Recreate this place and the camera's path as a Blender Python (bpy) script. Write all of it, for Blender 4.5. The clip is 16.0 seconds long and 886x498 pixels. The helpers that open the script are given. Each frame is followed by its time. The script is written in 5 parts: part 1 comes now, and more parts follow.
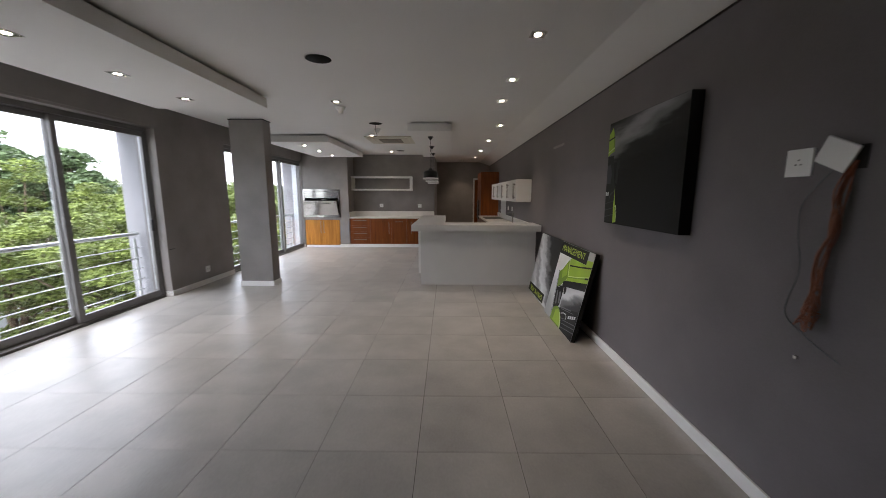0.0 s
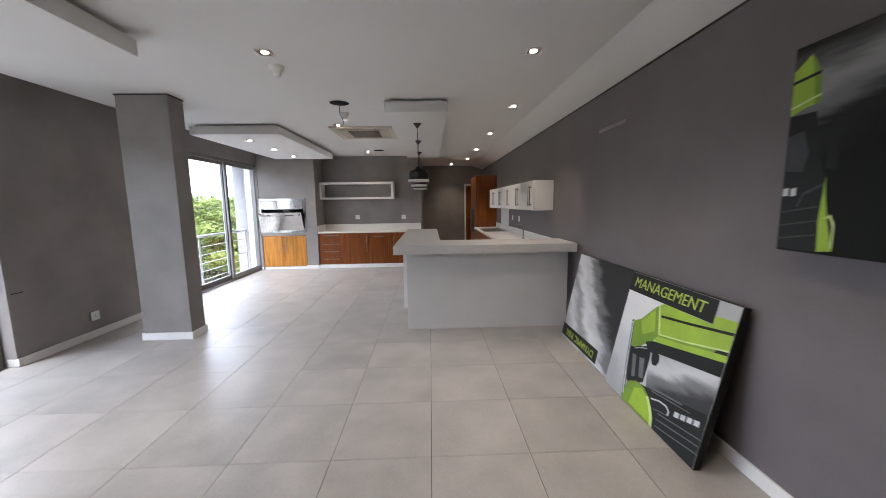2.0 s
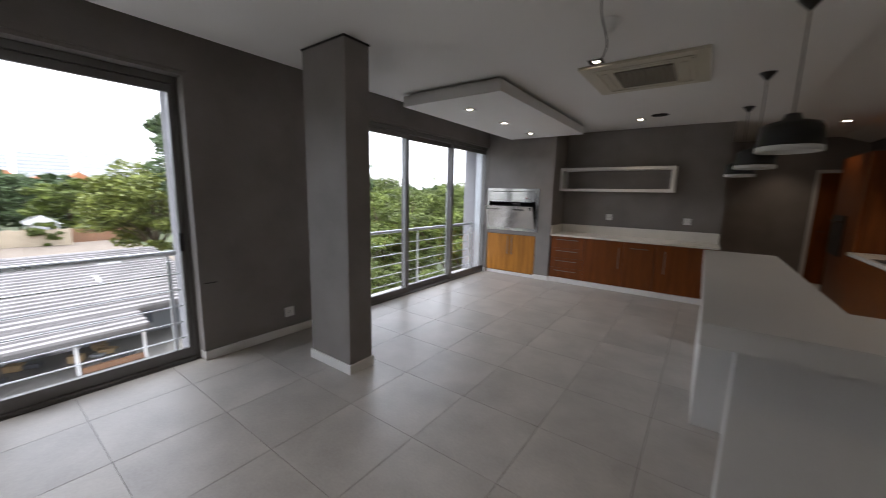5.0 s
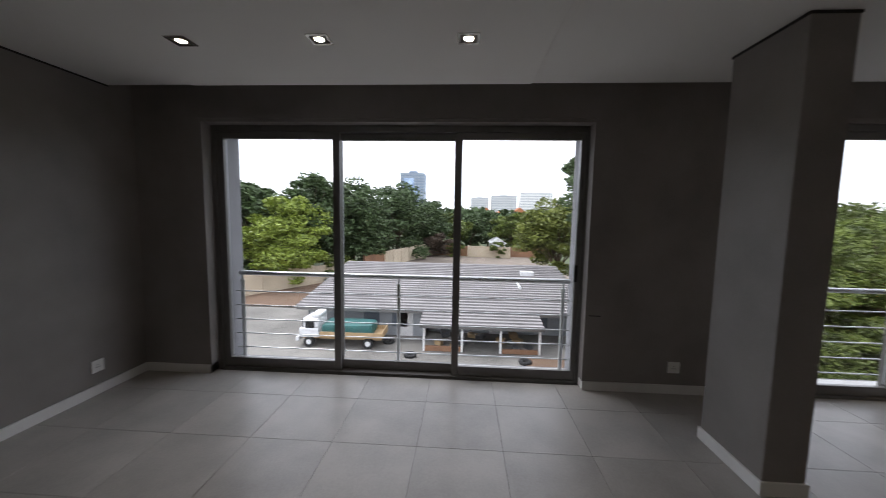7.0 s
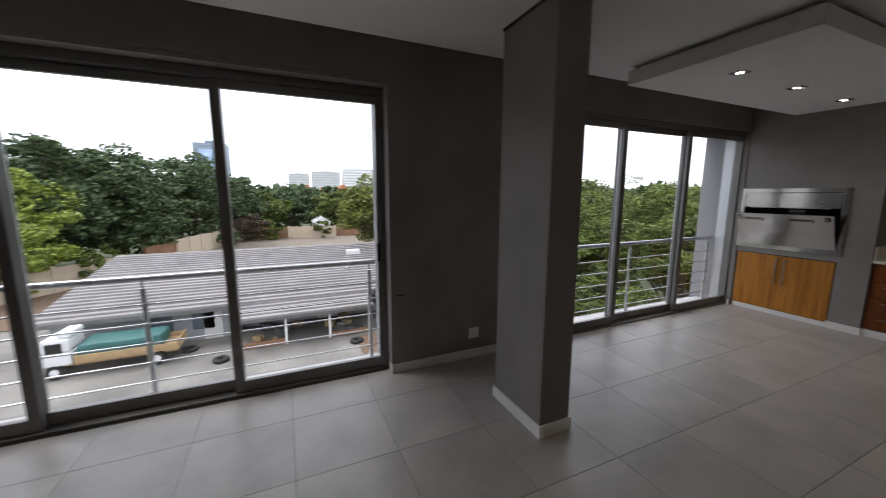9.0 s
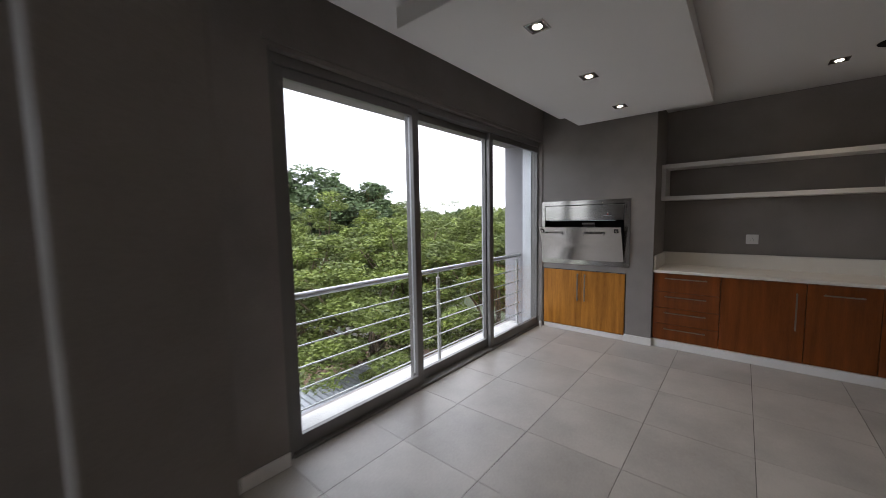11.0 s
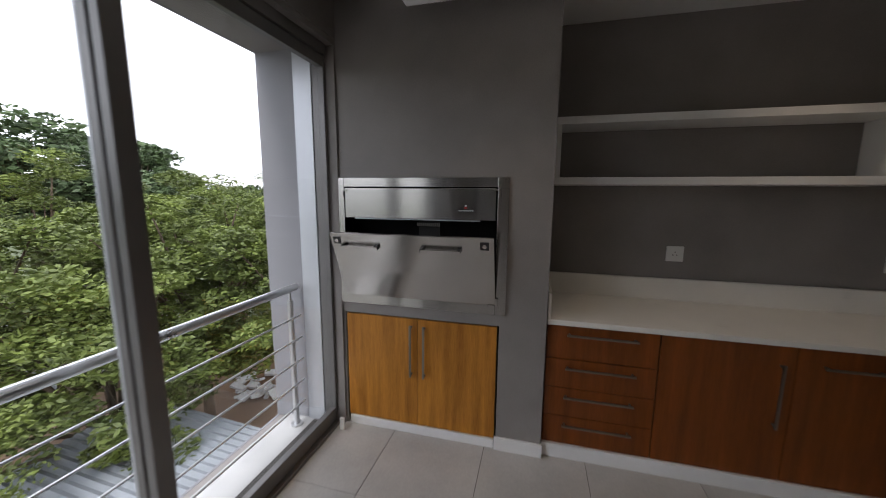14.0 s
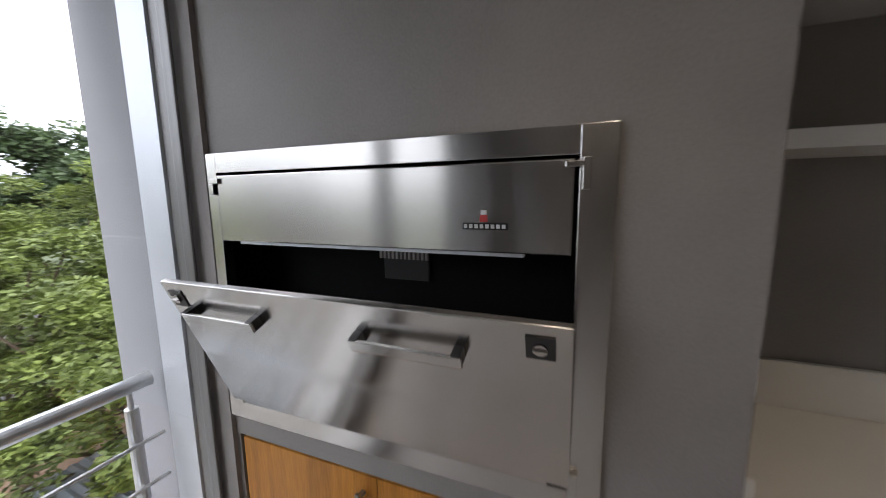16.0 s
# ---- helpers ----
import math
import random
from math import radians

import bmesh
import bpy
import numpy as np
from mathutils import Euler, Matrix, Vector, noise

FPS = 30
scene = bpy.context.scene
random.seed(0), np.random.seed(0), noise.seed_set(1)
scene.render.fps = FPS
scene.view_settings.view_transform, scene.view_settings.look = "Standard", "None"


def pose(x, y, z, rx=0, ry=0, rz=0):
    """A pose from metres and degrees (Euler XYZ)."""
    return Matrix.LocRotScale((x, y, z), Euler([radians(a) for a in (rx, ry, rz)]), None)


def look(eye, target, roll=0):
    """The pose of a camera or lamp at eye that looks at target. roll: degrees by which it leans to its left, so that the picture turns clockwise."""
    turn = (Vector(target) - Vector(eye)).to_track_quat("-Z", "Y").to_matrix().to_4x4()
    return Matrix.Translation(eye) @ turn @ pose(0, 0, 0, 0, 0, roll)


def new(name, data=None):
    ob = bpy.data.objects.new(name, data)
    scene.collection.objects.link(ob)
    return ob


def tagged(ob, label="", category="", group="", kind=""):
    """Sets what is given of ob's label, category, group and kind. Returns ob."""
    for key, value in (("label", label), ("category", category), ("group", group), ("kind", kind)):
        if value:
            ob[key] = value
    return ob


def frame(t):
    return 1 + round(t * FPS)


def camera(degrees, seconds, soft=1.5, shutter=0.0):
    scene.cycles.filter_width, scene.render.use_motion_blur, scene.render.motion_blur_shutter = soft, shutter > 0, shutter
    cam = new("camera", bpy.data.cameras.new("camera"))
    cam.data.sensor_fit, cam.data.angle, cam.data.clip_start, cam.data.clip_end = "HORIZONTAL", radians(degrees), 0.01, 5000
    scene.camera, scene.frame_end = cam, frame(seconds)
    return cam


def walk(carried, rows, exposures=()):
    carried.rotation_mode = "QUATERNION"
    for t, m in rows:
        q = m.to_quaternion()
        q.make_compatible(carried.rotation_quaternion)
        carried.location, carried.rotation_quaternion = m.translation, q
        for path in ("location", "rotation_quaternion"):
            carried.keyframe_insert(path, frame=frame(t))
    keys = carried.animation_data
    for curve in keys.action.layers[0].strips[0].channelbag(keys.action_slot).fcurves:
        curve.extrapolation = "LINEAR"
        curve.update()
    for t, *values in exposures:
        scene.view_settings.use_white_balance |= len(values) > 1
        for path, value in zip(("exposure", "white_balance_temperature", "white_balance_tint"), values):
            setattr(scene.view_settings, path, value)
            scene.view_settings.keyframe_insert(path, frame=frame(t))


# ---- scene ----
cam = camera(102.5, 16.0, soft=0.7, shutter=0.5)
PATH = [
    (0, (1.072, 0.945, 1.53), (1.05, 2.922, 1.226), 0.1),
    (0.5, (0.997, 1.4, 1.537), (1.064, 3.375, 1.232), -0.9),
    (1, (0.976, 1.836, 1.528), (0.919, 3.819, 1.277), -0.4),
    (1.5, (0.962, 2.288, 1.493), (0.988, 4.258, 1.147), 0.2),
    (2, (0.919, 2.71, 1.509), (0.987, 4.693, 1.254), -0.8),
    (2.5, (0.908, 3.153, 1.503), (0.99, 5.128, 1.2), -0.3),
    (3, (0.821, 3.575, 1.489), (0.945, 5.544, 1.164), -1.0),
    (3.2, (0.789, 3.74, 1.497), (0.876, 5.714, 1.189), -1.2),
    (5.3, (0.388, 4.975, 1.545), (-0.958, 6.432, 1.284), 1.0),
    (5.5, (0.346, 4.995, 1.533), (-1.106, 6.353, 1.316), 0.7),
    (6, (0.249, 5.013, 1.562), (-1.516, 5.932, 1.361), 0.3),
    (6.5, (0.194, 4.993, 1.615), (-1.769, 5.302, 1.398), 0.7),
    (7, (0.226, 4.97, 1.603), (-1.762, 4.852, 1.418), 1.0),
    (7.5, (0.235, 4.953, 1.6), (-1.742, 4.707, 1.423), 0.4),
    (8, (0.197, 4.944, 1.591), (-1.794, 4.934, 1.403), 0.3),
    (8.4, (0.174, 4.98, 1.567), (-1.775, 5.373, 1.349), -0.1),
    (8.5, (0.084, 5.011, 1.604), (-1.84, 5.494, 1.347), 0.6),
    (9, (-0.153, 5.3, 1.581), (-1.96, 6.104, 1.279), 0.1),
    (9.5, (-0.418, 5.608, 1.522), (-2.113, 6.634, 1.247), 0.4),
    (10, (-0.74, 5.9, 1.578), (-2.147, 7.297, 1.311), 0.2),
    (10.2, (-0.777, 6.062, 1.494), (-2.157, 7.492, 1.269), -1.0),
    (12.3, (-1.547, 7.789, 1.473), (-2.36, 9.602, 1.246), 0.9),
    (12.5, (-1.6, 7.958, 1.481), (-2.298, 9.817, 1.24), 0.2),
    (13, (-1.7, 8.335, 1.51), (-2.408, 10.187, 1.25), -1.9),
    (13.5, (-1.761, 8.761, 1.553), (-2.455, 10.609, 1.23), 0.5),
    (14, (-1.846, 9.173, 1.563), (-2.345, 11.087, 1.268), 0.5),
    (14.5, (-1.862, 9.575, 1.537), (-2.515, 11.448, 1.287), -0.6),
    (15, (-1.947, 9.933, 1.52), (-2.512, 11.835, 1.273), 1.0),
    (15.5, (-2.043, 10.223, 1.54), (-2.581, 12.132, 1.283), -0.0),
    (16, (-2.049, 10.485, 1.539), (-2.779, 12.325, 1.254), -0.7),
]
walk(cam, [(t, look(eye, target, roll)) for t, eye, target, roll in PATH],
     exposures=[(t, e, k, 15) for t, e, k in ((0, 2.45, 6200), (1, 2.75, 6050), (2.5, 3.13, 5900), (3.2, 3.0, 5950), (5.3, 1.5, 6250), (6, 1.05, 6250), (6.5, 0.8, 6250), (7, 0.92, 6250), (7.5, 1.2, 6300), (8.0, 1.1, 6250), (8.5, 0.65, 6250), (9, 0.88, 6350), (9.5, 1.0, 6350), (10, 1.55, 6300), (10.2, 1.6, 6300), (12.5, 1.1, 6350), (14, 1.15, 6350), (15.5, 1.6, 6300), (16, 1.65, 6300))])

# ---- world, sun, exposure ----
world = bpy.data.worlds.new("world")
scene.world = world
world.use_nodes = True
wn, wl = world.node_tree.nodes, world.node_tree.links
sky = wn.new("ShaderNodeTexSky")
sky.sky_type, sky.sun_disc = "NISHITA", False
sky.sun_elevation, sky.sun_rotation = radians(58), radians(200)
cloud = wn.new("ShaderNodeMix")
cloud.data_type = "RGBA"
cloud.inputs[0].default_value = 0.8
cloud.inputs[7].default_value = (14.5, 14.8, 15.4, 1)
wl.new(sky.outputs[0], cloud.inputs[6])
wl.new(cloud.outputs[2], wn["Background"].inputs[0])
wn["Background"].inputs[1].default_value = 0.1
sun = new("sun", bpy.data.lights.new("sun", "SUN"))
sun.data.energy, sun.data.angle, sun.data.color = 1.0, radians(20), (1, 0.97, 0.92)
sun.matrix_world = look((0, 0, 40), (8, 20, 0))

# ---- materials ----
MATS = {}


def mat(name, base, rough=0.5, metal=0.0, vary=0.12, size=3.0, fine=60.0, bump=0.05, stretch=(1, 1, 1), emit=None, per_object=0.0, spec=0.5, second=None, rspan=0.15):
    """A painted or natural surface: two scales of noise in colour and roughness, and a fine relief."""
    m = bpy.data.materials.new(name)
    m.use_nodes = True
    n, l = m.node_tree.nodes, m.node_tree.links
    b = n["Principled BSDF"]
    b.inputs["Metallic"].default_value = metal
    b.inputs["Specular IOR Level"].default_value = spec
    co, mp = n.new("ShaderNodeTexCoord"), n.new("ShaderNodeMapping")
    mp.inputs["Scale"].default_value = stretch
    l.new(co.outputs["Object"], mp.inputs[0])
    big, small = n.new("ShaderNodeTexNoise"), n.new("ShaderNodeTexNoise")
    big.inputs["Scale"].default_value, small.inputs["Scale"].default_value = size, fine
    big.inputs["Detail"].default_value, small.inputs["Detail"].default_value = 5, 3
    l.new(mp.outputs[0], big.inputs["Vector"])
    l.new(mp.outputs[0], small.inputs["Vector"])
    both = n.new("ShaderNodeMath")
    both.operation = "MULTIPLY_ADD"
    both.inputs[1].default_value = 0.35
    l.new(small.outputs["Fac"], both.inputs[0])
    l.new(big.outputs["Fac"], both.inputs[2])
    fac = both
    if per_object:
        oi, add = n.new("ShaderNodeObjectInfo"), n.new("ShaderNodeMath")
        add.operation = "MULTIPLY_ADD"
        add.inputs[1].default_value = per_object
        l.new(oi.outputs["Random"], add.inputs[0])
        l.new(both.outputs[0], add.inputs[2])
        fac = add
        far_off = n.new("ShaderNodeMath")
        far_off.operation = "MULTIPLY"
        far_off.inputs[1].default_value = 70.0
        l.new(oi.outputs["Random"], far_off.inputs[0])
        l.new(far_off.outputs[0], mp.inputs["Location"])
    ramp = n.new("ShaderNodeValToRGB")
    lo, hi = ([c * (1 - vary) for c in base], [min(1, c * (1 + vary)) for c in (second or base)])
    ramp.color_ramp.elements[0].color, ramp.color_ramp.elements[1].color = (*lo, 1), (*hi, 1)
    ramp.color_ramp.elements[0].position, ramp.color_ramp.elements[1].position = 0.45, 0.95
    l.new(fac.outputs[0], ramp.inputs[0])
    l.new(ramp.outputs[0], b.inputs["Base Color"])
    rr = n.new("ShaderNodeMapRange")
    rr.inputs[1].default_value, rr.inputs[2].default_value = 0.35, 0.95
    rr.inputs[3].default_value, rr.inputs[4].default_value = max(0.02, rough * (1 - rspan)), min(1, rough * (1 + rspan))
    l.new(both.outputs[0], rr.inputs[0])
    l.new(rr.outputs[0], b.inputs["Roughness"])
    if bump:
        bp = n.new("ShaderNodeBump")
        bp.inputs["Strength"].default_value, bp.inputs["Distance"].default_value = bump, 0.01
        l.new(small.outputs["Fac"], bp.inputs["Height"])
        l.new(bp.outputs[0], b.inputs["Normal"])
    if emit:
        b.inputs["Emission Color"].default_value, b.inputs["Emission Strength"].default_value = (*emit[0], 1), emit[1]
    MATS[name] = m
    return m


def glass_mat():
    m = bpy.data.materials.new("window_glass")
    m.use_nodes = True
    n, l = m.node_tree.nodes, m.node_tree.links
    n.remove(n["Principled BSDF"])
    tr, gl, mx, fr = n.new("ShaderNodeBsdfTransparent"), n.new("ShaderNodeBsdfGlossy"), n.new("ShaderNodeMixShader"), n.new("ShaderNodeLayerWeight")
    tr.inputs[0].default_value = (0.96, 0.97, 0.97, 1)
    gl.inputs["Roughness"].default_value = 0.02
    fr.inputs[0].default_value = 0.5
    pw = n.new("ShaderNodeMath")
    pw.operation = "POWER"
    pw.inputs[1].default_value = 4.0
    sc = n.new("ShaderNodeMath")
    sc.operation = "MULTIPLY_ADD"
    sc.inputs[1].default_value, sc.inputs[2].default_value = 0.5, 0.035
    l.new(fr.outputs["Facing"], pw.inputs[0])
    l.new(pw.outputs[0], sc.inputs[0])
    l.new(sc.outputs[0], mx.inputs[0])
    l.new(tr.outputs[0], mx.inputs[1])
    l.new(gl.outputs[0], mx.inputs[2])
    l.new(mx.outputs[0], n["Material Output"].inputs[0])
    return m


PAINT = mat("grey_wall_paint", (0.238, 0.217, 0.205), 0.6, vary=0.17, size=2.2, fine=140, bump=0.12)
# Darker base grey, for the east wall alone.
EAST_GREY = mat("darker_grey_east_wall", (0.150, 0.136, 0.138), 0.65, vary=0.15, size=2.0, fine=140, bump=0.12, spec=0.35)
LEDGE = mat("pale_ledge_paint", (0.5, 0.5, 0.49), 0.7, vary=0.15, size=4, fine=60, bump=0.1)
# Wall grey for outside, with daylight's bluish cast put into the colour.
WALL_DAYLIT = mat("daylit_grey_outside", (0.25, 0.25, 0.265), 0.85, vary=0.1, size=1.5, fine=120, bump=0.15)
CEIL = mat("ceiling_white", (0.74, 0.73, 0.71), 0.8, vary=0.03, size=0.8, fine=150, bump=0.02)
TRIM = mat("white_trim", (0.78, 0.77, 0.75), 0.4, vary=0.04, size=4, fine=80, bump=0.02)
TILE = mat("porcelain_tile", (0.375, 0.36, 0.335), 0.36, vary=0.19, size=2.6, fine=70, bump=0.02, per_object=0.12, spec=0.5)
GROUT = mat("grout", (0.055, 0.052, 0.048), 0.9, vary=0.2, bump=0.1)
ALU = mat("grey_aluminium", (0.17, 0.165, 0.16), 0.38, metal=0.35, vary=0.08, size=6, fine=200, bump=0.01)
# Pale copy of ALU: daylight on window edges put into the colour; also hood lip.
ALU_BRIGHT = mat("lit_and_pale_edges", (0.55, 0.57, 0.6), 0.4, metal=0.4, vary=0.06, bump=0.0)
STEEL = mat("brushed_steel", (0.45, 0.435, 0.415), 0.2, metal=1.0, vary=0.0, size=1.5, fine=3, bump=0.0, rspan=0.0)
grain = STEEL.node_tree.nodes.new("ShaderNodeTangent")
grain.direction_type, grain.axis = "RADIAL", "Z"
STEEL.node_tree.links.new(grain.outputs[0], STEEL.node_tree.nodes["Principled BSDF"].inputs["Tangent"])
STEEL.node_tree.nodes["Principled BSDF"].inputs["Anisotropic"].default_value = 0.8
STEEL.node_tree.nodes["Principled BSDF"].inputs["Anisotropic Rotation"].default_value = 0.25
RAIL = mat("satin_steel_rail", (0.62, 0.63, 0.64), 0.3, metal=0.85, vary=0.06, bump=0.01)
# Steel with the dark surroundings it mirrors put into its base colour.
STEEL_DIM = mat("dimmed_brushed_steel", (0.27, 0.25, 0.23), 0.36, metal=1.0, vary=0.06, bump=0.01)
WOOD = mat("golden_veneer", (0.36, 0.135, 0.014), 0.4, spec=0.3, vary=0.25, size=2.2, fine=26, bump=0.03, stretch=(9, 9, 0.7), second=(0.47, 0.20, 0.028))
# Same kind of wood as WOOD, with the kitchen's dimmer light in its colour.
WOOD_DIM = mat("dimmed_reddish_veneer", (0.155, 0.040, 0.007), 0.34, spec=0.3, vary=0.2, size=2.0, fine=24, bump=0.03, stretch=(9, 9, 0.7), second=(0.225, 0.062, 0.011))
QUARTZ = mat("cream_stone_top", (0.74, 0.72, 0.67), 0.3, vary=0.04, size=5, fine=260, bump=0.01)
ISLAND = mat("pale_island_paint", (0.56, 0.55, 0.53), 0.45, vary=0.05, size=2, fine=120, bump=0.02)
WHITE = mat("white_lacquer", (0.72, 0.71, 0.69), 0.35, vary=0.03, bump=0.01)
PLASTIC = mat("white_plastic", (0.75, 0.74, 0.72), 0.4, vary=0.03, bump=0.0)
BLACK = mat("black_enamel", (0.012, 0.012, 0.012), 0.35, vary=0.3, bump=0.02)
# Near-black, matt: the firebox lining and the ceiling hole discs.
MATT_BLACK = mat("matt_black_inside", (0.006, 0.006, 0.006), 0.8, spec=0.15, vary=0.5, bump=0.1)
# Near-black: painted-in shade of gaps and holes, also wire, scuff and backing parts.
DARK = mat("dark_shade_and_marks", (0.03, 0.028, 0.026), 0.8, vary=0.3, bump=0.05)
BULB = mat("lit_bulb", (0.9, 0.88, 0.8), 0.4, vary=0.0, bump=0.0, emit=((1.0, 0.86, 0.66), 14.0))
BEIGE = mat("beige_plastic", (0.56, 0.52, 0.42), 0.45, vary=0.05, bump=0.0)
VENT = mat("vent_grille", (0.20, 0.18, 0.14), 0.6, vary=0.1, bump=0.05)
ORANGE = mat("orange_wire", (0.22, 0.065, 0.025), 0.5, vary=0.3, bump=0.0)
LIME = mat("lime_print", (0.27, 0.42, 0.02), 0.45, vary=0.15, size=6, bump=0.0)
PRINT_BLACK = mat("black_print", (0.013, 0.014, 0.014), 0.5, vary=0.3, bump=0.0, spec=0.2)
PRINT_DIM = mat("dim_grey_print", (0.05, 0.052, 0.056), 0.5, vary=0.3, size=8, bump=0.0, spec=0.2)
PRINT_GREY = mat("grey_print", (0.10, 0.105, 0.11), 0.45, vary=0.3, size=8, bump=0.0)
PRINT_WHITE = mat("white_print", (0.55, 0.57, 0.58), 0.45, vary=0.1, bump=0.0)
LIME_DEEP = mat("deep_lime_print", (0.15, 0.26, 0.012), 0.45, vary=0.2, size=6, bump=0.0)
LIME_PALE = mat("pale_lime_print", (0.50, 0.62, 0.25), 0.45, vary=0.2, size=6, bump=0.0)
LIME_TEXT = mat("lime_lettering", (0.40, 0.52, 0.06), 0.5, vary=0.05, bump=0.0)
RED_PRINT = mat("red_badge", (0.35, 0.03, 0.03), 0.4, vary=0.1, bump=0.0)


def print_mat(name, a, b, stops, wobble=0.25, size=3.0, warp=(1, 1, 1)):
    """A soft cloud print: tones along a*u + b*w over the canvas (u to its near side, w up), broken by noise."""
    m = bpy.data.materials.new(name)
    m.use_nodes = True
    n, l = m.node_tree.nodes, m.node_tree.links
    p = n["Principled BSDF"]
    p.inputs["Roughness"].default_value, p.inputs["Specular IOR Level"].default_value = 0.5, 0.12
    co, sep = n.new("ShaderNodeTexCoord"), n.new("ShaderNodeSeparateXYZ")
    l.new(co.outputs["Object"], sep.inputs[0])
    mp, nz = n.new("ShaderNodeMapping"), n.new("ShaderNodeTexNoise")
    mp.inputs["Scale"].default_value = warp
    mp.inputs["Rotation"].default_value = (math.atan2(a, b), 0, 0)
    nz.inputs["Scale"].default_value, nz.inputs["Detail"].default_value = size, 5
    l.new(co.outputs["Object"], mp.inputs[0])
    l.new(mp.outputs[0], nz.inputs["Vector"])

    def madd(src, k, add):
        q = n.new("ShaderNodeMath")
        q.operation = "MULTIPLY_ADD"
        q.inputs[1].default_value = k
        l.new(src, q.inputs[0])
        if isinstance(add, float):
            q.inputs[2].default_value = add
        else:
            l.new(add, q.inputs[2])
        return q.outputs[0]

    f = madd(sep.outputs["Y"], -a, madd(sep.outputs["Z"], b, madd(nz.outputs["Fac"], wobble, -wobble / 2)))
    ramp = n.new("ShaderNodeValToRGB")
    els = ramp.color_ramp.elements
    while len(els) < len(stops):
        els.new(0.5)
    for e, (at, tone) in zip(els, stops):
        e.position, e.color = at, (tone, tone * 1.02, tone * 1.04, 1)
    ramp.color_ramp.interpolation = "EASE"
    l.new(f, ramp.inputs[0])
    l.new(ramp.outputs[0], p.inputs["Base Color"])
    return m


STORM = print_mat("storm_print", -0.26, 0.965, ((0.34, 0.008), (0.48, 0.018), (0.57, 0.15), (0.66, 0.25), (0.74, 0.07), (0.84, 0.008)), 0.3, 2.6, (1, 0.7, 3))
SWIRL = print_mat("cloud_swirl_print", 0.776, 0.631, ((0.15, 0.40), (0.32, 0.58), (0.46, 0.30), (0.58, 0.62), (0.72, 0.50), (0.84, 0.16), (0.97, 0.035)), 0.32, 3.0, (1, 1, 3.2))
PALE_SKY = print_mat("pale_sky_print", 0.25, 0.95, ((0.1, 0.34), (0.35, 0.5), (0.55, 0.6), (0.8, 0.66), (1.0, 0.36)), 0.35, 3.0, (1, 1, 2))
SCREEN = print_mat("windscreen_print", -0.35, 0.9, ((-0.0, 0.05), (0.06, 0.16), (0.14, 0.5), (0.24, 0.36), (0.34, 0.12)), 0.16, 4.0, (1, 1, 3))
GLASS = glass_mat()
YARD = mat("dusty_concrete", (0.20, 0.19, 0.17), 0.9, vary=0.38, size=0.35, fine=3, bump=0.2)
DIRT = mat("red_dirt", (0.17, 0.11, 0.072), 0.95, vary=0.3, size=0.2, fine=2.5, bump=0.3)
GRAVEL = mat("gravel_lot", (0.20, 0.165, 0.13), 0.95, vary=0.2, size=0.12, fine=2, bump=0.3)
LAND = mat("far_ground", (0.10, 0.12, 0.06), 0.95, vary=0.4, size=0.03, fine=0.4, bump=0.2)
ROOF = mat("fibre_cement_roof", (0.27, 0.255, 0.25), 0.8, vary=0.2, size=0.5, fine=12, bump=0.15)
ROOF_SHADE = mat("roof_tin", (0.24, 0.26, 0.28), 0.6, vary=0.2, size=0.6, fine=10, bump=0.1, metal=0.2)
CREAM = mat("cream_boundary_wall", (0.50, 0.42, 0.31), 0.9, vary=0.15, size=0.4, fine=6, bump=0.1)
BRICK = mat("brown_brick_wall", (0.26, 0.14, 0.08), 0.9, vary=0.25, size=0.5, fine=9, bump=0.1)
GREYWALL = mat("outbuilding_wall", (0.36, 0.38, 0.39), 0.85, vary=0.12, size=0.6, fine=8, bump=0.1)
BARK = mat("bark", (0.10, 0.07, 0.045), 0.95, vary=0.4, size=6, fine=40, bump=0.5, stretch=(1, 1, 0.3))
LEAF_DARK = mat("dark_leaves", (0.045, 0.075, 0.028), 0.65, vary=0.45, size=1.2, fine=9, bump=0.0, second=(0.075, 0.115, 0.04))
LEAF_MID = mat("green_leaves", (0.043, 0.070, 0.010), 0.65, vary=0.5, size=0.8, fine=9, bump=0.0, second=(0.130, 0.165, 0.027))
LEAF_OLIVE = mat("olive_leaves", (0.085, 0.115, 0.018), 0.6, vary=0.45, size=1.2, fine=9, bump=0.0, second=(0.19, 0.215, 0.04))
LEAF_BROWN = mat("brown_leaves", (0.05, 0.036, 0.025), 0.7, vary=0.4, size=1.2, fine=9, bump=0.0, second=(0.11, 0.075, 0.05))
LEAF_BRIGHT = mat("bright_leaves", (0.13, 0.19, 0.022), 0.55, vary=0.45, size=1.2, fine=9, bump=0.0, second=(0.26, 0.32, 0.05))
TARP = mat("green_tarpaulin", (0.03, 0.12, 0.11), 0.6, vary=0.25, size=2, fine=20, bump=0.2)
TRUCK_WHITE = mat("truck_white", (0.72, 0.72, 0.72), 0.35, vary=0.08, bump=0.0)
RUBBER = mat("tyre_rubber", (0.02, 0.02, 0.02), 0.8, vary=0.3, bump=0.1)
TIMBER = mat("pale_timber", (0.42, 0.29, 0.15), 0.8, vary=0.25, size=3, fine=20, bump=0.1)
CITY = mat("city_concrete", (0.62, 0.62, 0.62), 0.9, vary=0.1, size=0.05, fine=0.5, bump=0.0)
CITY_BLUE = mat("tower_blue", (0.22, 0.28, 0.36), 0.6, vary=0.15, size=0.08, fine=0.5, bump=0.0)
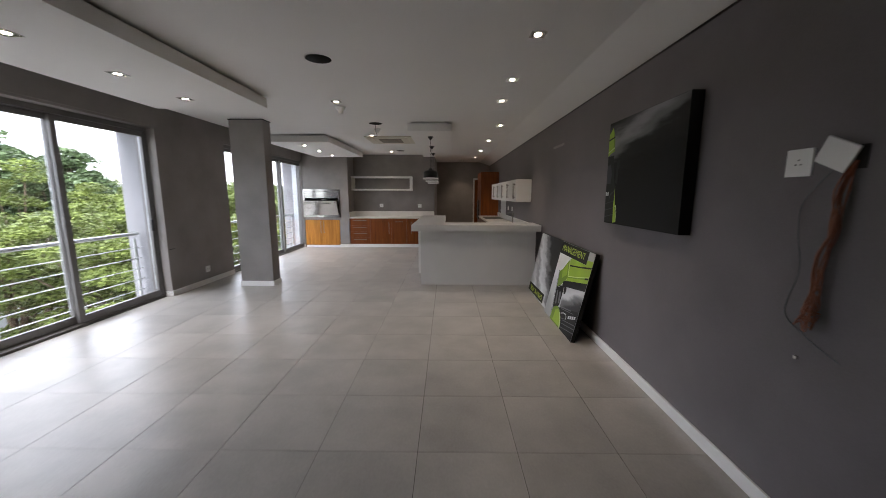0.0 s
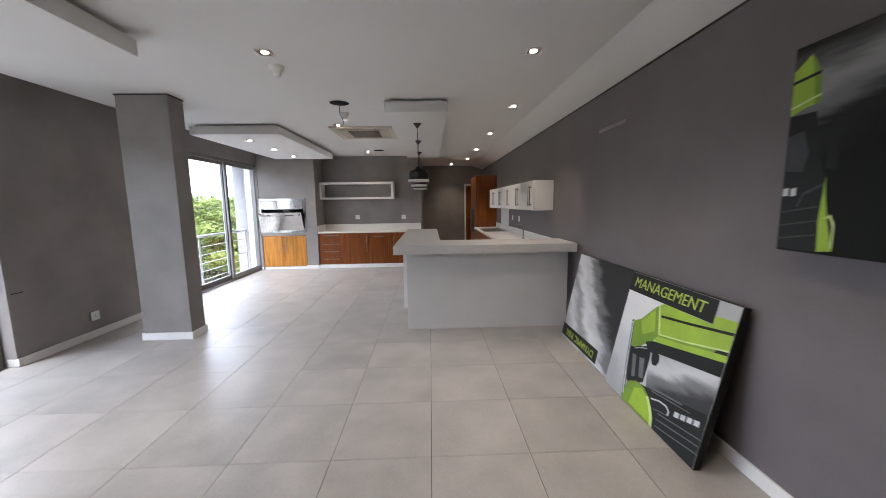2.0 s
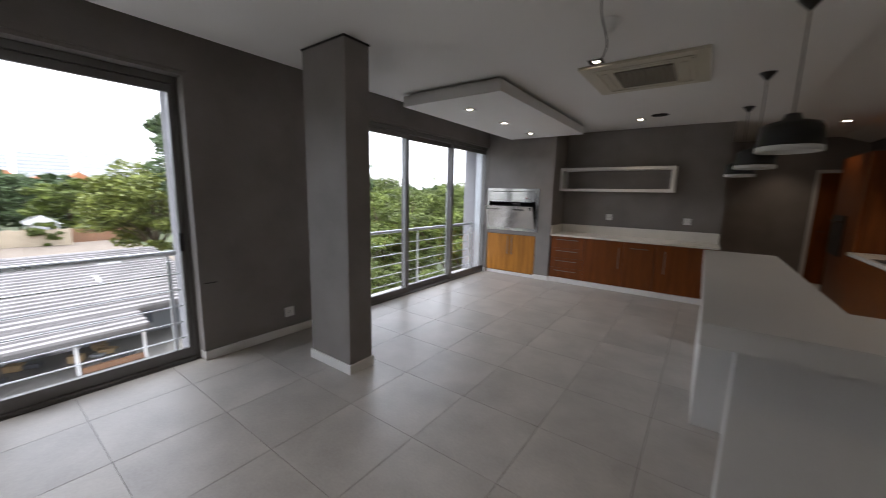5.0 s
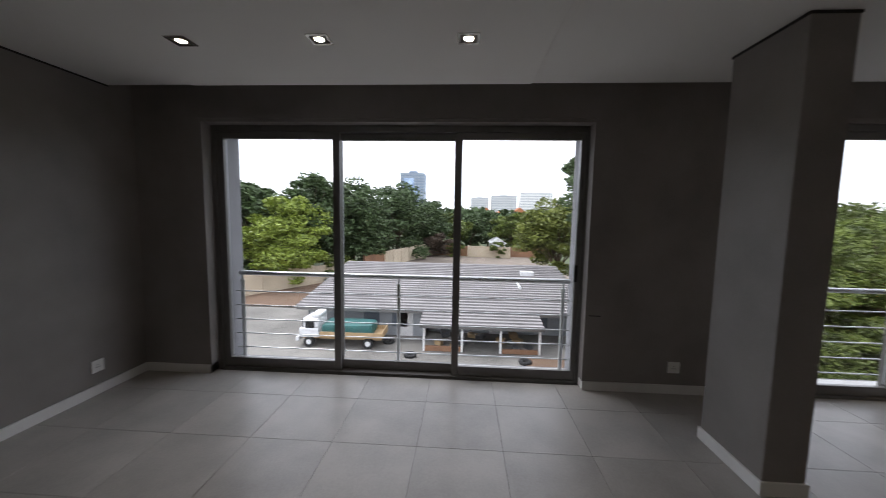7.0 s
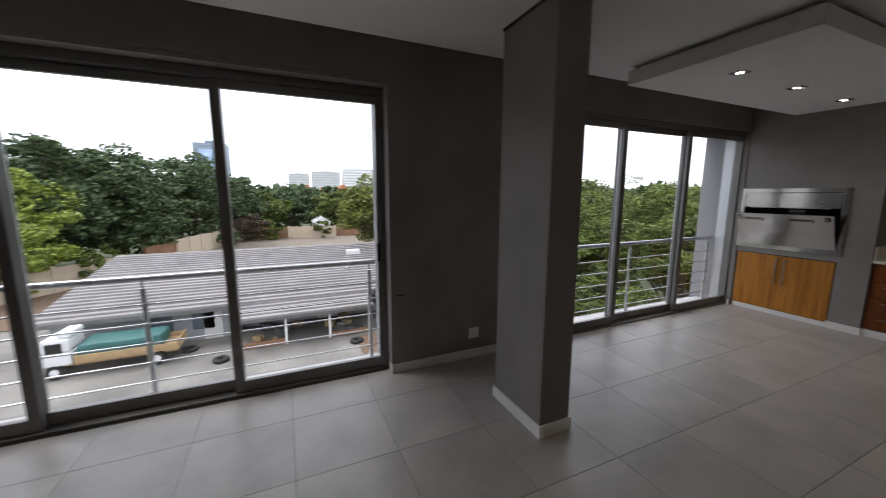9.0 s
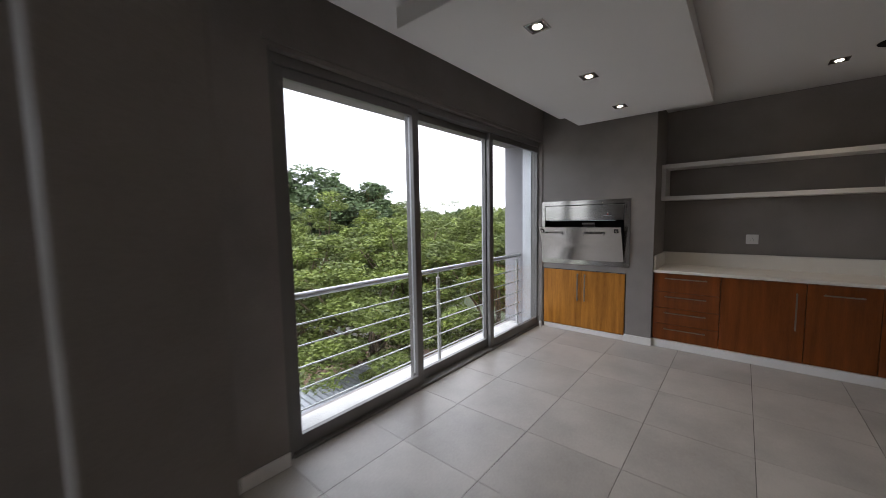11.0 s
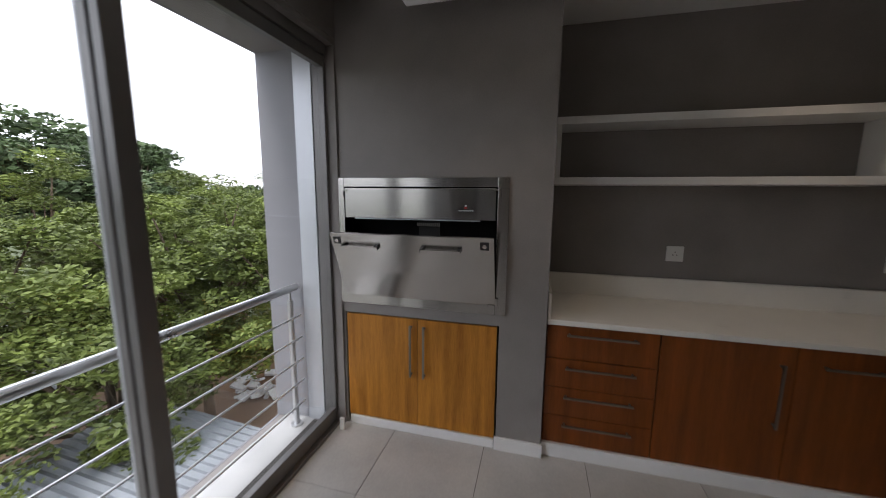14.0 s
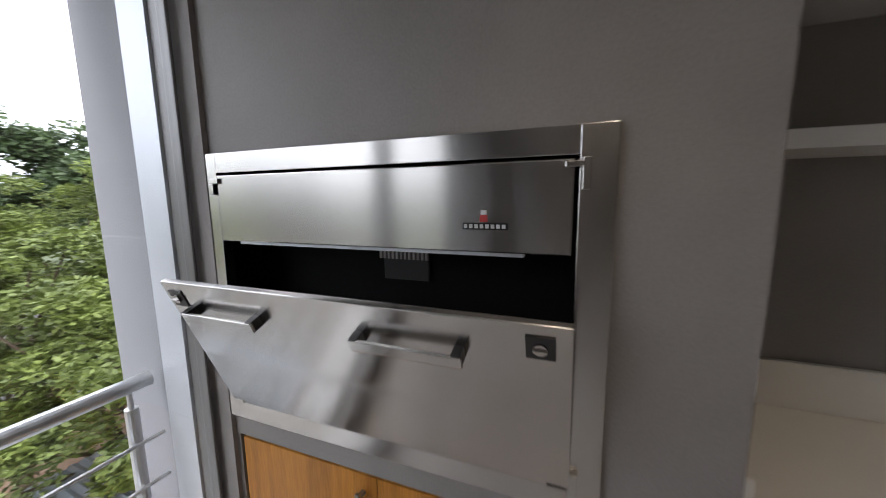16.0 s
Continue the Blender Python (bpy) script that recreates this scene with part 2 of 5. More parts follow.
CITY_WINDOW = mat("far_window", (0.12, 0.14, 0.17), 0.3, vary=0.2, size=0.2, bump=0.0)
# Paler copy of CITY_WINDOW: distance haze painted into the glass colour.
HAZY_WINDOW = mat("hazy_far_window", (0.36, 0.39, 0.43), 0.4, vary=0.2, size=0.2, bump=0.0)
MURAL = mat("blue_mural", (0.10, 0.20, 0.48), 0.7, vary=0.5, size=0.12, fine=0.5, bump=0.0, second=(0.4, 0.5, 0.65))
TERRACOTTA = mat("terracotta_roof", (0.42, 0.17, 0.08), 0.9, vary=0.2, size=0.3, bump=0.1)


# ---- building blocks ----
def thing(name, at, label, category, group="", kind=""):
    ob = new(name)
    ob.location = at
    ob.empty_display_size = 0.1
    return tagged(ob, label, category, group, kind)


def place(name, mesh, material, parent=None, label=""):
    mesh.materials.append(material)
    ob = new(name, mesh)
    if parent:
        ob.parent = parent
        ob.matrix_parent_inverse = Matrix.Translation(-parent.location)
        bpy_loc = parent.location
        mesh.transform(Matrix.Translation(-bpy_loc))
        ob.matrix_parent_inverse = Matrix.Identity(4)
    return tagged(ob, label)


def add_box(bm, x0, x1, y0, y1, z0, z1, bevel=0.0):
    m = Matrix.Translation(((x0 + x1) / 2, (y0 + y1) / 2, (z0 + z1) / 2)) @ Matrix.Diagonal((abs(x1 - x0), abs(y1 - y0), abs(z1 - z0), 1))
    r = bmesh.ops.create_cube(bm, size=1, matrix=m)
    if bevel:
        edges = {e for v in r["verts"] for e in v.link_edges}
        bmesh.ops.bevel(bm, geom=list(edges), offset=bevel, segments=2, profile=0.6, affect="EDGES")


def add_tube(bm, a, b, r, sides=12, r2=None):
    a, b = Vector(a), Vector(b)
    d = b - a
    m = Matrix.Translation((a + b) / 2) @ d.to_track_quat("Z", "Y").to_matrix().to_4x4()
    bmesh.ops.create_cone(bm, cap_ends=True, segments=sides, radius1=r, radius2=r if r2 is None else r2, depth=d.length, matrix=m)


def finish(bm, name, smooth=False):
    me = bpy.data.meshes.new(name)
    bm.to_mesh(me)
    bm.free()
    if smooth:
        for p in me.polygons:
            p.use_smooth = True
    return me


def boxes(name, rows, material, parent=None, bevel=0.0, label=""):
    if parent and name in ("hinge", "post", "window", "louvre", "low_wall", "dropside", "door", "windscreen", "trim"):
        for r in rows[1:]:
            bm = bmesh.new()
            add_box(bm, *r, bevel=bevel)
            place(name, finish(bm, name), material, parent, label)
        rows = rows[:1]
    bm = bmesh.new()
    for r in rows:
        add_box(bm, *r, bevel=bevel)
    return place(name, finish(bm, name), material, parent, label)


def tubes(name, rows, material, parent=None, sides=12, label=""):
    bm = bmesh.new()
    for a, b, r in rows:
        add_tube(bm, a, b, r, sides)
    return place(name, finish(bm, name), material, parent, label)


def lathe(name, profile, centre, material, parent=None, sides=32, label=""):
    bm = bmesh.new()
    rings = []
    for r, z in profile:
        rings.append([bm.verts.new((centre[0] + r * math.cos(2 * math.pi * i / sides), centre[1] + r * math.sin(2 * math.pi * i / sides), centre[2] + z)) for i in range(sides)])
    for p, q in zip(rings, rings[1:]):
        for i in range(sides):
            bm.faces.new((p[i], p[(i + 1) % sides], q[(i + 1) % sides], q[i]))
    bmesh.ops.recalc_face_normals(bm, faces=bm.faces)
    return place(name, finish(bm, name, True), material, parent, label)


def cable(name, points, r, material, parent=None):
    c = bpy.data.curves.new(name, "CURVE")
    c.dimensions, c.bevel_depth, c.bevel_resolution = "3D", r, 2
    s = c.splines.new("POLY")
    fine = []
    for i in range(len(points) - 1):
        p0, p1, p2, p3 = (Vector(points[max(0, min(len(points) - 1, i + k))]) for k in (-1, 0, 1, 2))
        for j in range(6):
            u = j / 6
            fine.append(0.5 * (2 * p1 + (p2 - p0) * u + (2 * p0 - 5 * p1 + 4 * p2 - p3) * u * u + (3 * p1 - p0 - 3 * p2 + p3) * u ** 3))
    fine.append(Vector(points[-1]))
    s.points.add(len(fine) - 1)
    for q, v in zip(s.points, fine):
        q.co = (*(v - (parent.location if parent else Vector())), 1)
    ob = new(name, c)
    c.materials.append(material)
    if parent:
        ob.parent = parent
    return ob


# ---- the shell ----
WX, EX, BY, CZ = -3.06, 2.64, 11.87, 2.70          # window wall, east wall, kitchen back wall, ceiling
FAR, NEAR = 14.4, -2.2                              # end of the passage, wall behind the start
OUT = -3.60                                         # outer face of the window wall
A0, A1, B0, B1 = 2.48, 6.10, 7.67, 11.2             # the two window openings
TOP = 2.445

west = [(OUT, WX, NEAR, A0, -0.3, 2.98), (OUT, WX, A1, B0, -0.3, 2.98), (OUT, WX, B1, FAR, -0.3, 2.98)]
west += [(OUT, WX, a, b, TOP, 2.98) for a, b in ((A0, A1), (B0, B1))]
west += [(OUT, WX - 0.2, a, b, -0.3, -0.035) for a, b in ((A0, A1), (B0, B1))]
tagged(boxes("wall_west", west, PAINT), "warm grey painted wall with two tall window openings", "wall", kind="structure")
skin = [(OUT - 0.02, OUT - 0.003, a, b, -9, 3.0) for a, b in ((NEAR, A0), (A1, B0), (B1, FAR))]
skin += [(OUT - 0.02, OUT - 0.003, a, b, TOP, 3.0) for a, b in ((A0, A1), (B0, B1))]
skin += [(OUT - 0.02, OUT - 0.003, a, b, -9, -0.035) for a, b in ((A0, A1), (B0, B1))]
skin += [(OUT - 0.003, -3.34, b - 0.004, b + 0.0, -0.03, TOP) for b in (A1, B1)]
skin += [(OUT - 0.003, -3.34, a, a + 0.004, -0.03, TOP) for a in (A0, B0)]
tagged(boxes("wall_outside", skin, WALL_DAYLIT), "grey outer face of the building, tinted as in daylight", "wall", kind="structure")
tagged(boxes("wall_east", [(EX, EX + 0.2, NEAR, FAR, -0.2, 2.98)], EAST_GREY), "long wall in a darker grey", "wall", kind="structure")
tagged(boxes("wall_back", [(-3.1, 0.69, BY, BY + 0.2, -0.2, 2.98)], PAINT), "grey painted wall behind the kitchen counter", "wall", kind="structure")
tagged(boxes("wall_passage", [(0.49, 0.69, BY + 0.2, FAR, -0.2, 2.98), (0.49, EX, FAR, FAR + 0.2, -0.2, 2.98)], PAINT), "grey painted walls of the passage", "wall", kind="structure")
tagged(boxes("wall_south", [(OUT, EX, NEAR - 0.2, NEAR, -0.2, 2.98)], PAINT), "grey painted wall", "wall", kind="structure")
tagged(boxes("wall_pier", [(WX, -1.86, 1.18, 1.8, -0.2, 2.9)], PAINT), "grey painted wall pier beside the window", "wall", kind="structure")
tagged(boxes("wall_chimney_breast", [(WX, -1.76, 11.4, BY, 0, CZ), (WX, -2.84, 11.4, BY, CZ, 2.9), (WX, -3.045, 11.215, 11.4, 0, 2.9), (-2.03, -1.76, 11.215, 11.4, 0, CZ), (-3.045, -2.03, 11.215, 11.4, 1.64, CZ), (-3.045, -2.84, 11.215, 11.4, CZ, 2.9), (-3.045, -2.03, 11.215, 11.4, 0.80, 0.90), (-3.045, -2.03, 11.3, 11.4, 0, 0.80)], PAINT), "grey painted breast that holds the built-in grill", "wall", kind="structure")
tagged(boxes("ceiling", [(-2.84, EX + 0.2, NEAR - 0.2, FAR + 0.2, CZ, 2.98), (OUT, -2.84, NEAR - 0.2, FAR + 0.2, 2.90, 2.98)], CEIL), "white painted plasterboard ceiling", "ceiling", kind="structure")
tagged(boxes("column", [(-2.38, -1.84, 6.745, 6.99, 0, CZ)], PAINT, bevel=0.006), "grey painted square column", "column", kind="structure")


def dropped(name, x0, x1, y0, y1, label):
    ob = boxes(name, [(x0, x1, y0, y1, 2.55, 2.665), (x0 + 0.06, x1 - 0.06, y0 + 0.06, y1 - 0.06, 2.665, CZ)], CEIL, bevel=0.003)
    return tagged(ob, label, "ceiling panel", kind="structure")


dropped("ceiling_raft_1", -2.44, -1.10, 2.90, 5.42, "white dropped ceiling raft with a shadow gap")
dropped("ceiling_raft_2", -2.56, -1.28, 8.18, 11.1, "white dropped ceiling raft with a shadow gap")
dropped("ceiling_raft_3", 0.42, 1.14, 6.95, 11.0, "white dropped ceiling raft over the counter")

bm = bmesh.new()
ring = [[bm.verts.new((x, y, z)) for x, z in ((2.28, CZ - 0.002), (EX - 0.001, 2.57), (EX - 0.001, CZ - 0.002))] for y in (NEAR, FAR)]
bm.faces.new(ring[0])
bm.faces.new(ring[1][::-1])
for i in range(3):
    bm.faces.new((ring[0][i], ring[0][(i + 1) % 3], ring[1][(i + 1) % 3], ring[1][i]))
bmesh.ops.recalc_face_normals(bm, faces=bm.faces)
tagged(place("trim_cornice", finish(bm, "trim_cornice"), CEIL), "white sloping ceiling edge along the wall", "trim", kind="structure")

# proud dark strips that paint in the shade where the ceiling meets walls and column
gap = [(EX - 0.006, EX, NEAR, FAR, 2.555, 2.567), (-2.84, -1.86, 1.8, 1.806, CZ - 0.014, CZ - 0.001)]
gap += [(-2.386, -1.834, 6.739, 6.745, CZ - 0.016, CZ - 0.001), (-1.84, -1.834, 6.745, 6.996, CZ - 0.016, CZ - 0.001), (-2.386, -2.38, 6.745, 6.996, CZ - 0.016, CZ - 0.001)]
tagged(boxes("trim_shadow_line", gap, DARK), "dark strip painted as the shade under the ceiling", "trim", kind="structure")

BH = 0.085
base = [(WX, WX + 0.014, 1.8, A0, 0, BH), (WX, WX + 0.014, A1, B0, 0, BH), (WX - 0.1, WX + 0.014, A0 - 0.014, A0, 0, BH), (WX - 0.1, WX + 0.014, A1, A1 + 0.014, 0, BH)]
base += [(WX + 0.014, -1.86, 1.8, 1.814, 0, BH), (-1.86, -1.846, 1.2, 1.814, 0, BH), (EX - 0.014, EX, NEAR, 6.86, 0, BH)]
base += [(-2.394, -1.826, 6.731, 6.745, 0, BH), (-1.84, -1.826, 6.745, 7.004, 0, BH), (-2.394, -2.38, 6.745, 7.004, 0, BH), (-2.394, -1.826, 6.99, 7.004, 0, BH)]
base += [(WX, -3.03, 11.12, 11.134, 0, BH), (-2.04, -1.75, 11.2, 11.214, 0, BH), (0.69, EX, FAR - 0.014, FAR, 0, BH), (-3.03, -2.045, 11.212, 11.236, 0, 0.058)]
tagged(boxes("baseboard", base, TRIM, bevel=0.003), "white painted skirting board", "skirting", kind="structure")


# ---- windows and railings ----
def sliding_window(name, y0, y1, joints, label):
    root = thing(name, (-3.24, (y0 + y1) / 2, 0), label, "window", kind="structure")
    f0, f1 = -3.31, -3.18
    jw = 0.03 if y1 < 7 else 0.012
    boxes("frame", [(f0, f1, y0, y0 + 0.045, 0, TOP), (f0, f1, y1 - jw, y1, 0, TOP) if y1 < 7 else (-3.285, -3.24, y1 - jw, y1, 0, TOP), (f0, f1, y0 + 0.045, y1 - jw, TOP - 0.06, TOP), (f0, f1 + 0.012, y0 + 0.045, y1 - jw, -0.03, 0.022)], ALU, root, 0.003)
    cuts = [y0 + 0.08, *joints, y1 - 0.035 - jw]
    for i in range(3):
        a, b = cuts[i] - 0.035, cuts[i + 1] + 0.035
        sw = 0.07 if i < 2 else (0.04 if y1 < 7 else 0.01)
        x0, x1 = ((-3.235, -3.195), (-3.290, -3.250), (-3.235, -3.195))[i]
        leaf = boxes("sash", [(x0, x1, a, a + 0.07, 0.024, TOP - 0.062), (x0, x1, b - sw, b, 0.024, TOP - 0.062), (x0, x1, a + 0.07, b - sw, 0.024, 0.115), (x0, x1, a + 0.07, b - sw, TOP - 0.125, TOP - 0.062)], ALU, root, 0.004)
        # Outer sash edges get the pale copy, as if daylit.
        strips = [(x0 - 0.012, x0 - 0.001, b - sw, b - sw + 0.018, 0.13, TOP - 0.13)] if sw > 0.02 else []
        edge = boxes("edge_strip", strips + [(x0 - 0.012, x0 - 0.001, a + 0.052, a + 0.07, 0.13, TOP - 0.13)], ALU_BRIGHT, root)
        pane = boxes("pane", [((x0 + x1) / 2 - 0.003, (x0 + x1) / 2 + 0.003, a + 0.065, b - sw + 0.005, 0.11, TOP - 0.12)], GLASS, root)
        pane.visible_shadow = False
        if i == 2 and y1 < 7:
            boxes("lock", [(x1, x1 + 0.012, b - 0.05, b - 0.02, 1.0, 1.16)], BLACK, root, 0.003)
    return root


sliding_window("window_1", A0, A1, (3.72, 4.90), "grey aluminium sliding window with three tall glass panes")
wb = sliding_window("window_2", B0, B1, (8.89, 10.05), "grey aluminium sliding window with three tall glass panes")
wb.location.x += 0.075
# Reveal edging paler than the frame, with the daylight on it in its colour.
tagged(boxes("trim_reveal", [(-3.336, -3.212, b - 0.02, b - 0.005, 0, TOP) for b in (B1,)] + [(-3.34, -3.2, a, b, TOP - 0.002, TOP + 0.02) for a, b in ((A0 - 0.02, A1 + 0.02),)], ALU_BRIGHT), "window edging coloured as aluminium in daylight", "trim", kind="structure")
tagged(boxes("trim_head", [(WX, WX + 0.012, a - 0.03, b + (0.03 if b < 7 else -0.01), TOP + 0.03, TOP + 0.07) for a, b in ((A0, A1), (B0, B1))], PAINT), "grey moulding above the windows", "trim", kind="structure")
for k, (a, b) in enumerate(((A0, A1), (B0, B1))):
    tagged(boxes("window_ledge", [(-3.53, -3.32 + 0.06 * k, a + 0.006, b - 0.006, -0.06, -0.005)], LEDGE, bevel=0.004), "pale grey concrete ledge outside the window", "ledge", group="ledges", kind="structure")


def railing(y0, y1):
    root = thing("balcony_railing", (-3.45, (y0 + y1) / 2, -0.005), "satin steel railing with five thin rods outside the window", "railing", group="window railings")
    x = -3.45
    tubes("handrail", [((x, y0 + 0.07, 0.955), (x, y1 - 0.04, 0.955), 0.024)], RAIL, root, 16)
    mid = (y0 + y1) / 2
    for y in (y0 + 0.1, mid, y1 - 0.1):
        tubes("post", [((x, y, -0.005), (x, y, 0.88), 0.019), ((x, y, 0.88), (x, y, 0.935), 0.008), ((x, y, -0.004), (x, y, 0.006), 0.04)], RAIL, root, 14)
    for k in range(5):
        z = 0.14 + k * 0.155
        tubes("rod", [((x + 0.024, y0 + 0.04, z), (x + 0.024, y1 - 0.03, z), 0.0065)], RAIL, root, 8)
    return root


railing(A0, A1)
railing(B0, B1).location.x += 0.07


# ---- fittings ----
def socket(at, facing, pins=True, size=0.1, label="white plastic wall socket plate"):
    """facing: degrees about z, 0 looks to -y."""
    root = new("wall_socket")
    tagged(root, label, "socket", group="wall sockets")
    bm = bmesh.new()
    add_box(bm, -size / 2, size / 2, -0.009, 0, -size / 2, size / 2, 0.003)
    plate = place("plate", finish(bm, "plate"), PLASTIC)
    plate.parent = root
    if pins:
        # Small dark blocks paint in the shade of the pin holes.
        bm = bmesh.new()
        for px, pz in ((-0.012, -0.008), (0.012, -0.008), (0, 0.012)):
            add_box(bm, px - 0.003, px + 0.003, -0.011, -0.0085, pz - 0.003, pz + 0.003)
        s = place("pin_holes", finish(bm, "pin_holes"), DARK)
        s.parent = root
    root.matrix_world = pose(*at, 0, 0, facing)
    return root


socket((-0.93, BY, 1.19), 0, size=0.105)
socket((0.24, BY, 1.18), 0, size=0.105)
socket((WX, 6.92, 0.25), 90, size=0.105)
socket((-2.58, 1.8, 0.25), 180, size=0.105)
socket((EX, 10.1, 1.19), -90, False, label="white plastic switch plate")
socket((EX, 9.55, 1.19), -90, label="white plastic wall socket plate")
socket((EX, 2.58, 1.67), -90, size=0.12)

LAMPS = [(1.74, 3.79, CZ), (1.74, 4.84, CZ), (1.76, 5.68, CZ), (1.98, 7.3, CZ), (1.98, 9.05, CZ), (1.98, 10.9, CZ), (1.96, 12.6, CZ), (1.6, 13.8, CZ), (-0.35, 5.71, CZ), (-0.44, 8.30, CZ - 0.006), (-0.47, 11.1, CZ)]
LAMPS += [(-1.76, 3.37, 2.55), (-1.76, 4.16, 2.55), (-1.77, 4.97, 2.55), (-1.95, 8.69, 2.55), (-1.97, 9.63, 2.55), (-1.99, 10.62, 2.55)]
bm = bmesh.new()
for x0, x1, y0, y1 in ((-0.058, 0.058, -0.058, -0.044), (-0.058, 0.058, 0.044, 0.058), (-0.058, -0.044, -0.044, 0.044), (0.044, 0.058, -0.044, 0.044)):
    add_box(bm, x0, x1, y0, y1, -0.005, 0.0)
trim_mesh = finish(bm, "surround")
trim_mesh.materials.append(STEEL)
# Flat plate, coloured dark as the shade inside the lamp's recess.
bm = bmesh.new()
add_box(bm, -0.044, 0.044, -0.044, 0.044, -0.002, -0.0005)
well_shade_mesh = finish(bm, "well")
well_shade_mesh.materials.append(DARK)
bm = bmesh.new()
bmesh.ops.create_cone(bm, cap_ends=True, segments=20, radius1=0.022, radius2=0.026, depth=0.004, matrix=Matrix.Translation((0, 0, -0.0045)))
bulb_mesh = finish(bm, "bulb")
bulb_mesh.materials.append(BULB)
spot_data = bpy.data.lights.new("downlight_beam", "SPOT")
spot_data.energy, spot_data.color, spot_data.spot_size, spot_data.spot_blend, spot_data.shadow_soft_size = 6, (1.0, 0.80, 0.58), radians(95), 0.9, 0.03
raft_spot = spot_data.copy()
raft_spot.energy = 4.5
for p in LAMPS:
    root = thing("downlight", p, "square steel recessed downlight, lit", "downlight", group="ceiling downlights")
    for nm, me in (("surround", trim_mesh), ("well", well_shade_mesh), ("bulb", bulb_mesh)):
        o = new(nm, me)
        o.parent = root
    b = new("downlight_beam", spot_data if p[0] > -1.0 else raft_spot)
    b.location = (p[0], p[1], p[2] - 0.02)

# Flat black discs below a solid ceiling paint in the dark of open holes.
for x, y in ((-0.06, 4.26), (-0.13, 7.13), (-0.2, 10.9)):
    root = lathe("ceiling_speaker_hole", [(0.001, -0.004), (0.105, -0.004), (0.112, -0.0015)], (x, y, CZ), MATT_BLACK, sides=28)
    tagged(root, "flat black disc painted as the dark of a round ceiling cut-out", "ceiling hole", group="ceiling holes")
wire = cable("loose_ceiling_wire", [(-0.13, 7.16, CZ), (-0.17, 7.3, 2.63), (-0.22, 7.7, 2.60), (-0.33, 8.05, 2.63), (-0.43, 8.28, CZ - 0.01)], 0.004, DARK)
tagged(wire, "thin grey wire hanging from a ceiling hole", "wire")
for x, y in ((-0.19, 7.6), (-0.38, 6.0)):
    s = lathe("smoke_detector", [(0.0, -0.085), (0.028, -0.085), (0.034, -0.06), (0.036, -0.04), (0.058, -0.03), (0.062, 0.0)], (x, y, CZ), PLASTIC, sides=20)
    tagged(s, "small white ceiling detector", "detector", group="ceiling detectors")

ac = thing("air_conditioner", (-0.15, 8.88, CZ), "beige ceiling cassette air conditioner with a louvred grille", "air conditioner")
boxes("panel", [(-0.62, 0.36, 8.40, 9.36, CZ - 0.026, CZ)], BEIGE, ac, 0.008)
boxes("bezel", [(-0.52, 0.26, 8.50, 8.53, CZ - 0.034, CZ - 0.022), (-0.52, 0.26, 9.23, 9.26, CZ - 0.034, CZ - 0.022), (-0.52, -0.49, 8.53, 9.23, CZ - 0.034, CZ - 0.022), (0.23, 0.26, 8.53, 9.23, CZ - 0.040, CZ - 0.026)], BEIGE, ac, 0.004)
boxes("grille", [(-0.36, 0.10, 8.62 + i * 0.032, 8.645 + i * 0.032, CZ - 0.040, CZ - 0.026) for i in range(16)], VENT, ac)
boxes("louvre", [(-0.36, 0.10, 8.545, 8.59, CZ - 0.034, CZ - 0.026), (-0.36, 0.10, 9.165, 9.21, CZ - 0.034, CZ - 0.026), (-0.47, -0.42, 8.62, 9.13, CZ - 0.034, CZ - 0.026), (0.16, 0.21, 8.62, 9.13, CZ - 0.034, CZ - 0.026)], BEIGE, ac)


# ---- island counter ----
isl = thing("kitchen_island", (1.5, 6.9, 0), "pale L-shaped breakfast counter with a thick white top", "kitchen island")
bm = bmesh.new()
outline = [(0.49, 6.70), (2.60, 6.70), (2.60, 7.29), (1.04, 7.29), (1.04, 9.40), (0.49, 9.40)]
bottom = [bm.verts.new((x, y, 0.935)) for x, y in outline]
face = bm.faces.new(bottom)
ext = bmesh.ops.extrude_face_region(bm, geom=[face])
bmesh.ops.translate(bm, verts=[v for v in ext["geom"] if isinstance(v, bmesh.types.BMVert)], vec=(0, 0, 0.1))
bmesh.ops.recalc_face_normals(bm, faces=bm.faces)
bmesh.ops.bevel(bm, geom=bm.edges[:], offset=0.004, segments=2, affect="EDGES")
place("worktop", finish(bm, "worktop"), ISLAND, isl)
boxes("front_panel", [(0.63, 2.56, 6.87, 6.97, 0.0, 0.935)], ISLAND, isl, 0.003)
# Whiter than the front panel: light from the side put into its colour.
boxes("side_panel", [(0.52, 0.98, 7.76, 9.34, 0.0, 0.935)], WHITE, isl, 0.003)

# low counter along the east wall, with hob, tap and wall cabinets
low = thing("kitchen_counter", (2.35, 9.4, 0), "white kitchen counter along the grey wall", "kitchen counter")
boxes("carcass", [(2.08, 2.62, 7.32, 11.85, 0.09, 0.84)], WOOD_DIM, low)
boxes("kickboard", [(2.12, 2.60, 7.34, 11.83, 0.0, 0.09)], TRIM, low)
boxes("worktop", [(2.04, EX - 0.002, 7.30, 11.87, 0.845, 0.89)], QUARTZ, low, 0.003)
boxes("upstand", [(EX - 0.022, EX - 0.002, 7.30, 11.87, 0.89, 1.0)], QUARTZ, low)
boxes("splash_panel", [(EX - 0.02, EX - 0.003, 10.45, 11.25, 1.002, 1.398)], TRIM, low)
hob = thing("hob", (2.3, 10.6, 0.89), "black glass hob set in the worktop", "hob")
